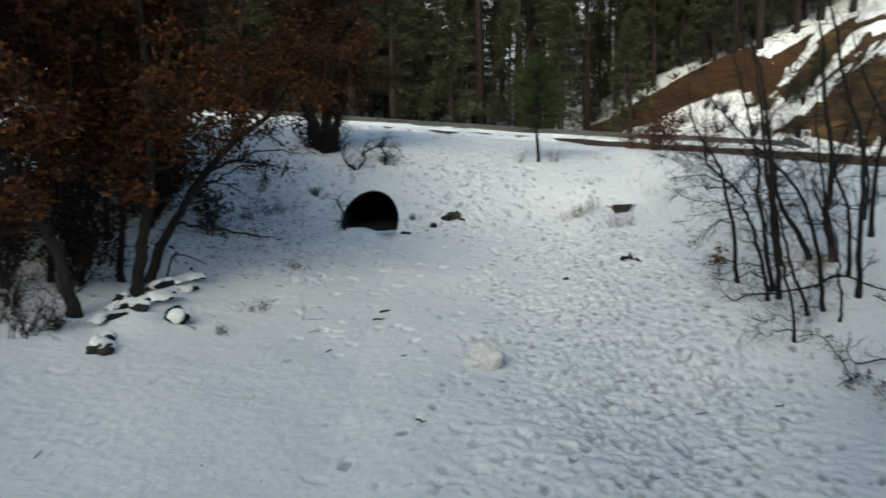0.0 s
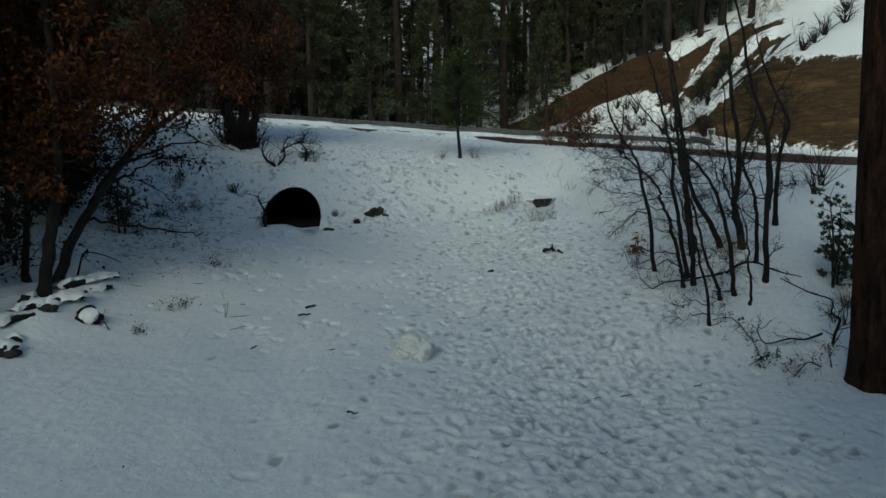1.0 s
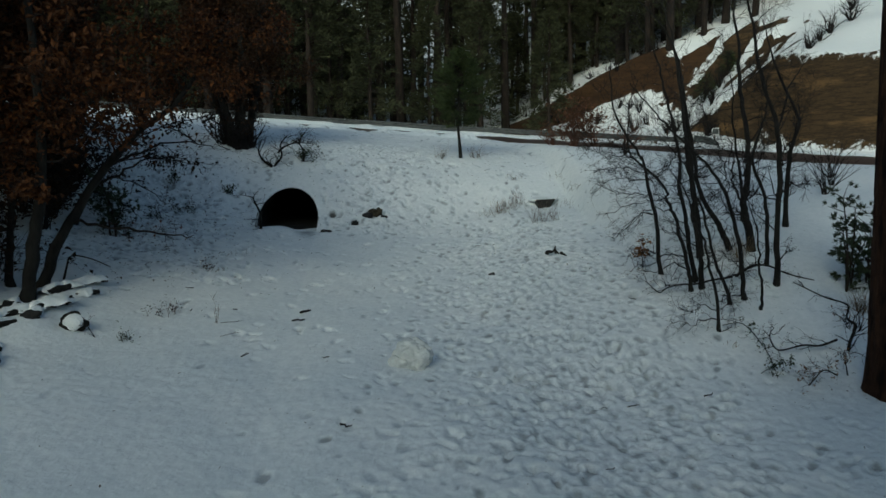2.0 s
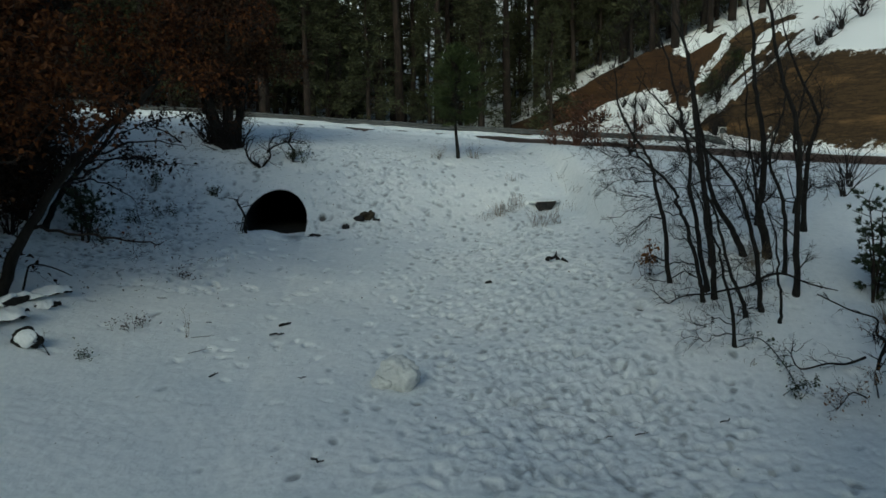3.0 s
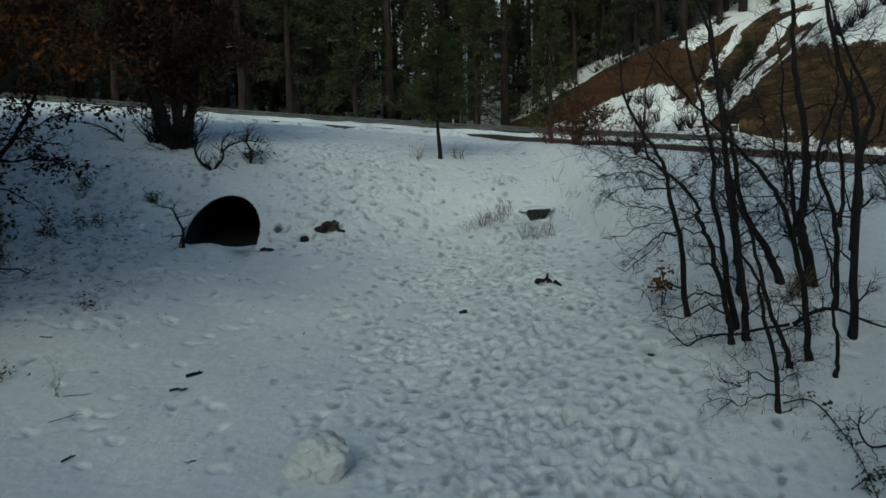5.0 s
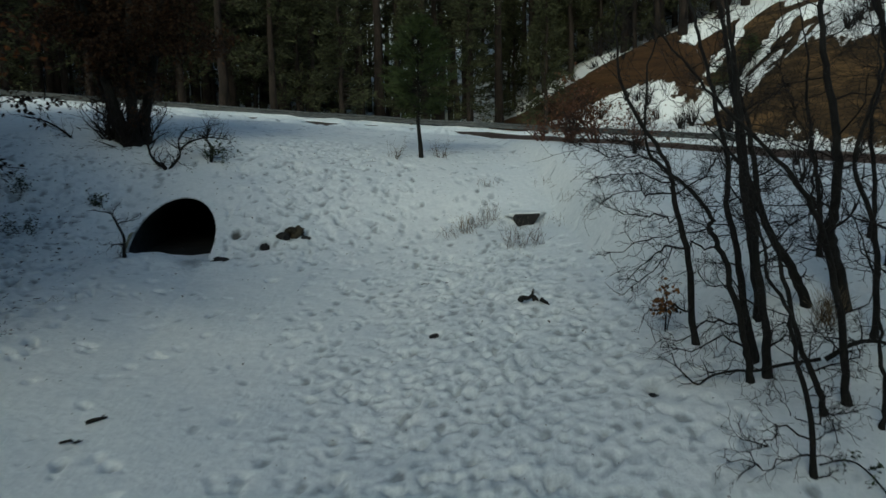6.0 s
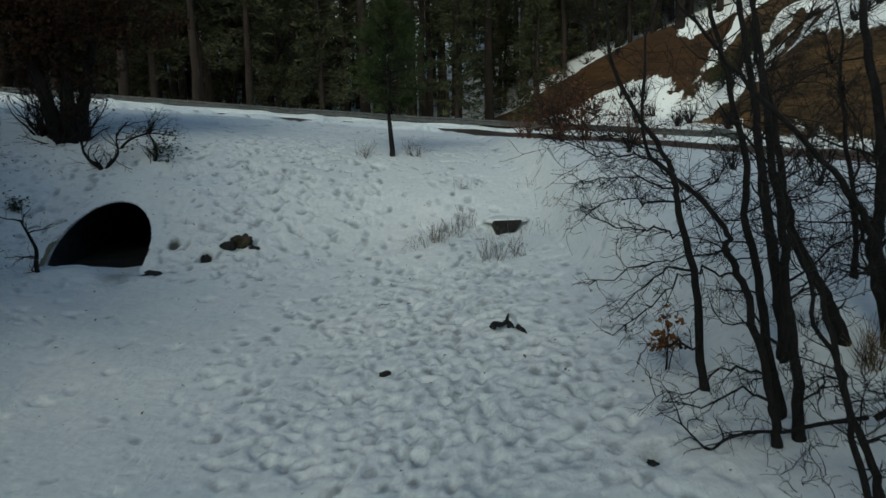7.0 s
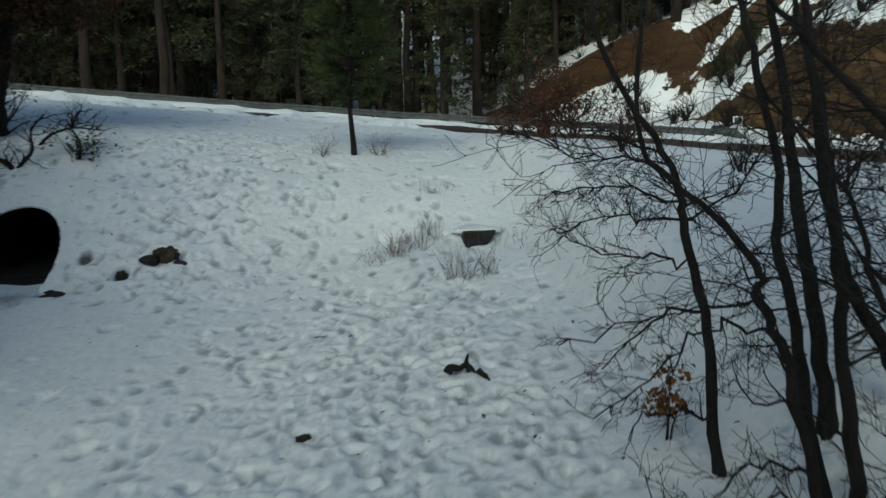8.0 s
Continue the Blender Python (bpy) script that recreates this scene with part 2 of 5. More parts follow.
    hill = hill * smooth(0.5, 4.0, past)
    far = verge + hill + 0.25 * smooth(2, 8, past) * lumps(x, y, 3.0, 5)
    far = far + 0.22 * np.exp(-((past - 0.9) / 0.75) ** 2) * (1 + 0.5 * lumps(x, y, 0.9, 12))
    z = z + 0.28 * smooth(10, 5, x) * np.exp(-((y - ry + 4.1) / 0.8) ** 2) * (1 + 0.7 * lumps(x, y, 1.1, 13) + 0.4 * lumps(x, y, 0.45, 16))
    mid = near + (verge - near) * smooth(-3.2, 3.0, y - ry)
    z = np.where(past > 0, far, np.where(y > ry - 3.2, mid - 0.12, z))
    return z


def path_of_steps(rng, x0, y0, x1, y1, wander):
    """Places and headings of the prints of one walker."""
    n = max(2, int(math.hypot(x1 - x0, y1 - y0) / 0.55))
    out, off = [], 0.0
    a = math.atan2(y1 - y0, x1 - x0)
    for k in range(n):
        t = k / n
        off += rng.uniform(-wander, wander)
        side = 0.11 * (-1) ** k
        out.append((x0 + (x1 - x0) * t - math.sin(a) * (off + side) + rng.uniform(-0.06, 0.06),
                    y0 + (y1 - y0) * t + math.cos(a) * (off + side) + rng.uniform(-0.06, 0.06), a + rng.uniform(-0.35, 0.35), rng.uniform(0.55, 1.25)))
    return out


def all_prints():
    rng = random.Random(11)
    out = []
    # the trodden way from the foot of the hollow up towards the bank
    for k in range(13):
        x0, x1 = rng.uniform(2.0, 5.4), rng.uniform(3.0, 6.2)
        y0, y1 = rng.uniform(6, 11), rng.uniform(17, 22)
        out += path_of_steps(rng, x0, y0, x1, y1, 0.16)
    for k in range(9):
        out += path_of_steps(rng, rng.uniform(3, 6), rng.uniform(17, 20), rng.uniform(1.5, 8), rng.uniform(26, 29.5), 0.14)
    for k in range(7):
        out += path_of_steps(rng, rng.uniform(-1.2, 1.5), rng.uniform(23, 24.4), rng.uniform(-1.5, 3), rng.uniform(27, 29.5), 0.12)
    for k in range(9):
        out += path_of_steps(rng, rng.uniform(-7, -3.4), rng.uniform(18, 20), rng.uniform(-8, -4.5), rng.uniform(23, 28), 0.25)
    for k in range(30):
        out.append((rng.uniform(-9, 9), rng.uniform(15, 29), rng.uniform(0, 6.3), rng.uniform(0.35, 0.9)))
    for k in range(1500):
        y = rng.uniform(5.5, 22)
        if y < 8.5 and rng.random() > (y - 5.5) / 3:
            continue
        out.append((rng.gauss(3.4 + 0.08 * (y - 12), 1.5), y, rng.gauss(1.42, 0.5), rng.uniform(0.3, 1.25)))
    # no two prints on one another
    kept, cells = [], {}
    for p in out:
        c = (int(p[0] // 0.25), int(p[1] // 0.25))
        near = [q for i in (-1, 0, 1) for j in (-1, 0, 1) for q in cells.get((c[0] + i, c[1] + j), ())]
        if all((p[0] - q[0]) ** 2 + (p[1] - q[1]) ** 2 > 0.046 for q in near):
            cells.setdefault(c, []).append(p)
            kept.append(p)
    return kept


def all_pits():
    """Small dents, clods' hollows and thaw pits: x, y, heading, length, width, depth."""
    rng = random.Random(23)
    out = []
    for k in range(5200):
        m = rng.random()
        if m < 0.5:
            y = rng.uniform(5.5, 23)
            if y < 8.5 and rng.random() > (y - 5.5) / 3:
                continue
            x = rng.gauss(3.4 + 0.08 * (y - 12), 1.55)
        elif m < 0.72:
            x, y = rng.choice((rng.gauss(0.4, 1.5), rng.gauss(0.6, 1.2), rng.uniform(-1.5, 9))), rng.uniform(23, 31)
            if abs(x + 2.5) < 1.0 and y < 27:
                continue
        elif m < 0.90:
            x, y = rng.uniform(-9, -3), rng.uniform(17.5, 28)
        else:
            x, y = rng.uniform(-8, 9), rng.uniform(7.5, 29)
            if x < 1 and y < 14 and rng.random() < 0.7:
                continue
        size = rng.choice((0.6, 0.7, 0.9, 1.0, 1.2, 1.5) if m < 0.5 else (0.8, 1.1, 1.4, 1.7, 2.0))
        out.append((x, y, rng.gauss(1.2, 1.1), size * rng.uniform(0.045, 0.10), size * rng.uniform(0.03, 0.05), size * rng.uniform(0.012, 0.05)))
    # deeper holes along the crest and the verge
    for k in range(1100):
        out.append((rng.uniform(-8, 9.5), rng.uniform(29.5, 41), rng.uniform(0, 3), rng.uniform(0.10, 0.32), rng.uniform(0.06, 0.11), rng.uniform(0.008, 0.04)))
    # the slope beside the culvert, full of old holes
    for k in range(700):
        out.append((rng.gauss(-5.4, 1.1), rng.uniform(18.5, 27), rng.gauss(1.3, 0.8), rng.uniform(0.07, 0.15), rng.uniform(0.045, 0.08), rng.uniform(0.008, 0.02)))
    return out


def stations(parts):
    """Grid lines: (from, to, step) stretches set end to end."""
    out = []
    for a, b, d in parts:
        n = max(1, int(round((b - a) / d)))
        out += [a + (b - a) * k / n for k in range(n)]
    return np.array(out + [parts[-1][1]])


def mesh_object(name, verts, faces, mats, smooth_faces=True):
    me = bpy.data.meshes.new(name)
    me.from_pydata(verts, [], faces)
    for m in (mats if isinstance(mats, (list, tuple)) else [mats]):
        me.materials.append(m)
    if smooth_faces:
        me.polygons.foreach_set("use_smooth", [True] * len(me.polygons))
    me.update()
    return new(name, me)


CULVERT = (-2.47, 2.13, 0.98)  # middle of the pipe: x, z and radius
MOUTH_Y = 23.55  # where the pipe's foot comes out of the bank


def mouth_y(z):
    """The slanting end of the pipe: cut to the bank's slope."""
    return MOUTH_Y + np.maximum(0, z - 1.75) * 1.55


def bank_at_pipe(x, y, z):
    """Lays the bank on the cut end of the pipe."""
    w = 1 - smooth(1.0, 2.2, np.abs(x - CULVERT[0]))
    cut = 1.78 + np.maximum(0, y - MOUTH_Y) / 1.55
    w = w * smooth(22.6, 23.4, y) * (1 - smooth(25.9, 27.2, y))
    return z * (1 - w) + (np.maximum(cut, 1.78) + 0.2 * smooth(-1.9, -2.75, x) * (1 - smooth(24.0, 24.6, y))) * w


def ground_z(x, y):
    x, y = np.asarray(x, float), np.asarray(y, float)
    return bank_at_pipe(x, y, land(x, y))


def gz(x, y):
    return float(ground_z(np.array([x]), np.array([y]))[0])


def build_ground():
    xs = stations([(-600, -120, 40), (-120, -40, 8), (-40, -12, 0.8), (-12, -8, 0.2), (-8, 9.5, 0.036), (9.5, 14, 0.16), (14, 34, 0.24), (34, 46, 0.6), (46, 120, 5), (120, 600, 40)])
    ys = stations([(-300, -40, 20), (-40, 2, 2), (2, 5.3, 0.25), (5.3, 29.5, 0.036), (29.5, 42, 0.085), (42, 72, 0.24), (72, 76, 0.6), (76, 130, 2.5), (130, 900, 40)])
    X, Y = np.meshgrid(xs, ys)
    Z = ground_z(X, Y)
    fine = smooth(-16, -11, X) * smooth(18, 12, X) * smooth(1, 6, Y) * smooth(42, 39, Y)
    Z = Z + fine * (0.04 * lumps(X, Y, 1.3, 1) + 0.008 * lumps(X, Y, 0.55, 2) + 0.006 * lumps(X * 0.8 - Y * 0.6, Y * 0.8 + X * 0.6, 0.21, 4))
    trod = smooth(0.2, 2.0, X + 0.25 * (14 - Y)) * smooth(7.2, 5.6, X) * smooth(24, 19, Y)
    Z = Z + fine * trod * (0.004 * lumps(X * 0.9 + Y * 0.4, Y * 0.9 - X * 0.4, 0.34, 6) + 0.005 * lumps(X * 0.8 + Y * 0.6, Y * 0.8 - X * 0.6, 0.17, 7) + 0.013 * lumps(X * 0.3 - Y * 0.95, X * 0.95 + Y * 0.3, 0.11, 15))
    fore = smooth(14.5, 10.5, Y + 0.5 * lumps(X, Y, 1.6, 53)) * (0.5 + 0.5 * smooth(-0.5, 0.5, lumps(X, Y, 1.1, 54)))
    Z = Z + fine * fore * (0.005 * lumps(X + 0.5 * Y, Y - 0.5 * X, 0.21, 55) + 0.009 * lumps(X - 0.4 * Y, Y + 0.4 * X, 0.115, 56))
    for px, py, dep in ((-0.34, 23.95, 0.26), (-1.05, 24.35, 0.13), (5.75, 15.6, 0.12), (3.13, 18.47, 0.08), (-1.35, 23.4, 0.12)):
        Z = Z - dep * np.exp(-(((X - px) / 0.15) ** 2 + ((Y - py) / 0.17) ** 2))
    slide = smooth(23.5, 24.5, Y) * smooth(29, 28, Y) * smooth(-2, 0, X) * smooth(5, 2.5, X)
    Z = Z + slide * (0.010 * lumps(X + 0.12 * Y, Y * 0.12, 0.33, 21) + 0.006 * lumps(X - 0.1 * Y, Y * 0.2, 0.16, 22))
    # tint for prints and dents: hollow shade painted in along with thin snow
    slush_shade = np.zeros_like(Z)
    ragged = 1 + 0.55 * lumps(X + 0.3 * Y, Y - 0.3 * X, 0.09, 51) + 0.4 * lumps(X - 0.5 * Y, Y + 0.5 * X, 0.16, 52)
    rng = random.Random(41)
    # footprints: long dents with a pushed-up rim
    for px, py, a, s in all_prints():
        i0, i1 = np.searchsorted(xs, [px - 0.4, px + 0.4])
        j0, j1 = np.searchsorted(ys, [py - 0.4, py + 0.4])
        if i1 <= i0 or j1 <= j0:
            continue
        dx, dy = X[j0:j1, i0:i1] - px, Y[j0:j1, i0:i1] - py
        along, across = dx * math.cos(a) + dy * math.sin(a), -dx * math.sin(a) + dy * math.cos(a)
        w = 0.7 + 0.35 * s
        r = ((along / (0.125 * w)) ** 2 + (across / (0.072 * w)) ** 2) * ragged[j0:j1, i0:i1]
        # wet: strength of the print's painted shade and thin snow
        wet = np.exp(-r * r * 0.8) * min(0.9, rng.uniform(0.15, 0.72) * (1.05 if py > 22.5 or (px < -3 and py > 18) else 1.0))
        slush_shade[j0:j1, i0:i1] = np.maximum(slush_shade[j0:j1, i0:i1], wet)
        Z[j0:j1, i0:i1] += s * (-0.030 * np.exp(-r * r * r * 0.6) + 0.002 * np.exp(-(np.sqrt(r) - 1.5) ** 2 * 5))
    for px, py, a, lo, wi, dep in all_pits():
        i0, i1 = np.searchsorted(xs, [px - 2.2 * lo, px + 2.2 * lo])
        j0, j1 = np.searchsorted(ys, [py - 2.2 * lo, py + 2.2 * lo])
        if i1 <= i0 or j1 <= j0:
            continue
        dx, dy = X[j0:j1, i0:i1] - px, Y[j0:j1, i0:i1] - py
        along, across = dx * math.cos(a) + dy * math.sin(a), -dx * math.sin(a) + dy * math.cos(a)
        dep = dep * (0.65 if py > 22.5 or px < -3.5 else 0.85)
        r = ((along / lo) ** 2 + (across / wi) ** 2) * ragged[j0:j1, i0:i1]
        bank = py > 22.5 or px < -3.5
        # the dents' tint, painted shade and bare ground, strongest on the bank
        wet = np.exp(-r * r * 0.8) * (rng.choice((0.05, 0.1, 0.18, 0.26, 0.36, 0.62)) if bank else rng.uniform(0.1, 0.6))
        slush_shade[j0:j1, i0:i1] = np.maximum(slush_shade[j0:j1, i0:i1], wet)
        Z[j0:j1, i0:i1] -= dep * np.exp(-0.6 * r * r * r)
    far_hills = smooth(140, 400, np.hypot(X, Y))
    Z = Z * (1 - far_hills) + far_hills * (45 + 10 * lumps(X, Y, 120, 8))
    ny, nx = X.shape
    inside = ((X - CULVERT[0]) ** 2 + (Z - CULVERT[1]) ** 2 < (CULVERT[2] + 0.01) ** 2) & (Y > MOUTH_Y - 0.02) & (Y < 27.5) & (Z > 1.74)
    idx = np.arange(nx * ny).reshape(ny, nx)
    quads = np.stack([idx[:-1, :-1], idx[:-1, 1:], idx[1:, 1:], idx[1:, :-1]], -1)
    hole = inside[:-1, :-1] & inside[:-1, 1:] & inside[1:, 1:] & inside[1:, :-1]
    hilly = (Y[:-1, :-1] > road_y(X[:-1, :-1]) + 3.4)
    keep = ~hole
    quads, hilly = quads[keep], hilly[keep]
    me = bpy.data.meshes.new("ground")
    me.vertices.add(nx * ny)
    me.vertices.foreach_set("co", np.stack([X, Y, Z], -1).ravel())
    me.loops.add(quads.size)
    me.loops.foreach_set("vertex_index", quads.ravel().astype(np.int32))
    me.polygons.add(len(quads))
    me.polygons.foreach_set("loop_start", np.arange(0, quads.size, 4, dtype=np.int32))
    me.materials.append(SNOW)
    me.materials.append(HILL)
    me.polygons.foreach_set("material_index", hilly.astype(np.int32))
    me.polygons.foreach_set("use_smooth", np.ones(len(quads), bool))
    e = 0.4
    steep = np.hypot(land(X + e, Y) - land(X - e, Y), land(X, Y + e) - land(X, Y - e)) / (2 * e)
    grey = me.attributes.new("slush_shade", "FLOAT", "POINT")
    # deep holes: their dark insides painted into the snow's colour
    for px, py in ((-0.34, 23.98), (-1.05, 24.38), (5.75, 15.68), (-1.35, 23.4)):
        slush_shade = np.maximum(slush_shade, (0.6 if px > 0 else 1.2) * np.exp(-(((X - px) / 0.13) ** 2 + ((Y - py) / 0.16) ** 2) ** 2))
    # a soft grey smudge below the culvert's mouth
    slush_shade = np.maximum(slush_shade, 0.75 * np.exp(-(((X + 1.82) / 0.34) ** 2 + ((Y - 23.05) / 0.42) ** 2)))
    grey.data.foreach_set("value", slush_shade.ravel().astype(np.float32))
    bare = me.attributes.new("bare", "FLOAT", "POINT")
    worn = smooth(0.95, 1.6, steep)
    for axis in (0, 1):
        worn = sum(np.roll(worn, k, axis) for k in range(-3, 4)) / 7
    # earth showing in streaks through the gully's snow
    s = 0.912 * (X - 25.4) + 0.409 * (Y - 41.5)
    u = -0.409 * (X - 25.4) + 0.912 * (Y - 41.5)
    # the rock face's upper edge, with a low tongue of rock along the road
    top = np.interp(u, (3.5, 4.6, 5.8, 9.4), (5.0, 2.7, 1.7, 1.0)) + 0.25 * lumps(s, u, 0.5, 33)
    flank = smooth(3.8, 4.6, u) * smooth(11, 9.5, u) * smooth(6.5, 5.0, s)
    worn = worn * (1 - flank * smooth(top - 0.1, top + 0.3, s))
    worn = np.maximum(worn, 0.95 * smooth(0.35, 0.6, s) * smooth(top, top - 0.3, s) * smooth(9.8, 9.0, u) * smooth(2.0, 3.5, u))
    streak = smooth(0.05, 0.4, lumps(0.5 * s + 0.9 * u, 0.3 * s - 0.15 * u, 0.8, 31) + 0.5 * lumps(s, u, 0.6, 32))
    worn = np.maximum(worn, 0.9 * streak * smooth(2.0, 4.0, s) * smooth(10.5, 7.5, s) * smooth(3.0, 5.0, u) * smooth(18, 14, u))
    # the long bank's earth, bare along its foot as far as the wood
    foot = 0.4 + 3.2 * smooth(27, 14, u)
    worn = np.maximum(worn, 0.95 * smooth(foot - 0.5, foot + 0.1, s) * smooth(foot + 2.0, foot + 1.5, s) * smooth(13, 15, u) * smooth(35, 31, u))
    bare.data.foreach_set("value", worn.ravel().astype(np.float32))
    rocky = me.attributes.new("rocky", "FLOAT", "POINT")
    rocky.data.foreach_set("value", smooth(12.5, 9.5, u).ravel().astype(np.float32))
    me.update(calc_edges=True)
    return tagged(new("ground", me), "trodden grey-white snow over a hollow, bank and hill", "ground", kind="structure")


build_ground()


def build_road():
    verts, faces = [], []
    xs = np.linspace(-70, 55, 160)
    for k, x in enumerate(xs):
        y, z = float(road_y(x)), float(road_z(x))
        dy = float(road_y(x + 0.5) - road_y(x - 0.5))
        nx, ny = -dy / math.hypot(1, dy), 1 / math.hypot(1, dy)
        for off, up in ((-3.2, -0.6), (-3.0, -0.30), (-1.5, -0.13), (0, 0.03), (1.5, 0.17), (3.0, 0.30), (3.2, -0.2)):
            up = up * (1 + 0.9 * float(smooth(9, 20, x))) if up < 0 else up
            verts.append((x + nx * off, y + ny * off, z + up + 0.03 * math.sin(k * 1.7 + off)))
        if k:
            a, b = (k - 1) * 7, k * 7
            faces += [(a + j, b + j, b + j + 1, a + j + 1) for j in range(6)]
    ob = mesh_object("road", verts, faces, ROAD)
    return tagged(ob, "banked brown wet road along the top of the bank", "road", kind="structure")


build_road()

# ---- mesh helpers ----
class Build:
    """Gathers the faces of one mesh."""

    def __init__(self):
        self.v, self.f = [], []

    def tube(self, pts, radii, sides=5, cap=True, wobble=0.0, rng=None):
        pts = [Vector(p) for p in pts]
        start, n = len(self.v), len(pts)
        ref = None
        for k, p in enumerate(pts):
            d = (pts[min(k + 1, n - 1)] - pts[max(k - 1, 0)]).normalized()
            if ref is None:
                ref = d.orthogonal().normalized()
            ref = (ref - d * ref.dot(d)).normalized()
            side = d.cross(ref)
            for s in range(sides):
                a = 2 * math.pi * s / sides
                r = radii[k] * (1 + (rng.uniform(-wobble, wobble) if wobble else 0))
                self.v.append(p + (ref * math.cos(a) + side * math.sin(a)) * r)
        for k in range(n - 1):
            a, b = start + k * sides, start + (k + 1) * sides
            for s in range(sides):
                t = (s + 1) % sides
                self.f.append((a + s, a + t, b + t, b + s))
        if cap:
            self.f.append(tuple(start + (n - 1) * sides + s for s in range(sides)))
            self.f.append(tuple(start + s for s in reversed(range(sides))))

    def leaf(self, p, d, up, long, wide, fold=0.25):
        """A folded leaf of four triangles from p along d."""
        d = Vector(d).normalized()
        side = d.cross(Vector(up))
        if side.length < 1e-4:
            side = d.orthogonal()
        side.normalize()
        n = side.cross(d)
        k = len(self.v)
        p = Vector(p)
        self.v += [p, p + d * long * 0.55 + side * wide * 0.5 + n * fold * wide, p + d * long - n * fold * wide * 0.4, p + d * long * 0.55 - side * wide * 0.5 + n * fold * wide, p + d * long * 0.5]
        self.f += [(k, k + 1, k + 4), (k + 1, k + 2, k + 4), (k + 2, k + 3, k + 4), (k + 3, k, k + 4)]

    def blade(self, p, q, width):
        """A thin three-sided spike from p to q."""
        p, q = Vector(p), Vector(q)
        d = (q - p).normalized()
        a = d.orthogonal().normalized() * width
        b = d.cross(a)
        k = len(self.v)
        self.v += [p + a, p - a * 0.5 + b * 0.87, p - a * 0.5 - b * 0.87, q]
        self.f += [(k, k + 1, k + 3), (k + 1, k + 2, k + 3), (k + 2, k, k + 3)]

    def mesh(self, name, mat, flat=False):
        me = bpy.data.meshes.new(name)
        me.from_pydata([tuple(v) for v in self.v], [], self.f)
        me.materials.append(mat)
        if not flat:
            me.polygons.foreach_set("use_smooth", [True] * len(me.polygons))
        me.update()
        return me


def thing(name, x, y, z, label, category, group="", kind="", turn=0.0):
    ob = new(name)
    ob.empty_display_size = 0.2
    ob.matrix_world = pose(x, y, z, 0, 0, turn)
    return tagged(ob, label, category, group, kind)


def part(name, data, parent, label=""):
    """One mesh under a thing; data: a mesh in the thing's own space."""
    ob = new(name, data)
    ob.parent = parent
    if label:
        ob["label"] = label
    return ob


def rough_stone(seed, size, mat, squash=(1, 1, 0.6), name="stone", cuts=3, bite=0.35):
    """A lump of stone or old snow: an icosphere pushed about by noise."""
    bm = bmesh.new()
    bmesh.ops.create_icosphere(bm, subdivisions=cuts, radius=1.0)
    off = Vector((seed * 3.1, seed * 1.7, seed * 0.9))
    for v in bm.verts:
        n = v.co.normalized()
        r = 1 + bite * noise.noise(n * 1.1 + off) + 0.45 * bite * noise.noise(n * 2.7 + off) + 0.2 * bite * noise.noise(n * 6 + off) + 0.09 * bite * noise.noise(n * 15 + off)
        v.co = Vector((n.x * squash[0], n.y * squash[1], n.z * squash[2])) * r * size
    me = bpy.data.meshes.new(name)
    bm.to_mesh(me)
    bm.free()
    me.materials.append(mat)
    me.polygons.foreach_set("use_smooth", [True] * len(me.polygons))
    return me

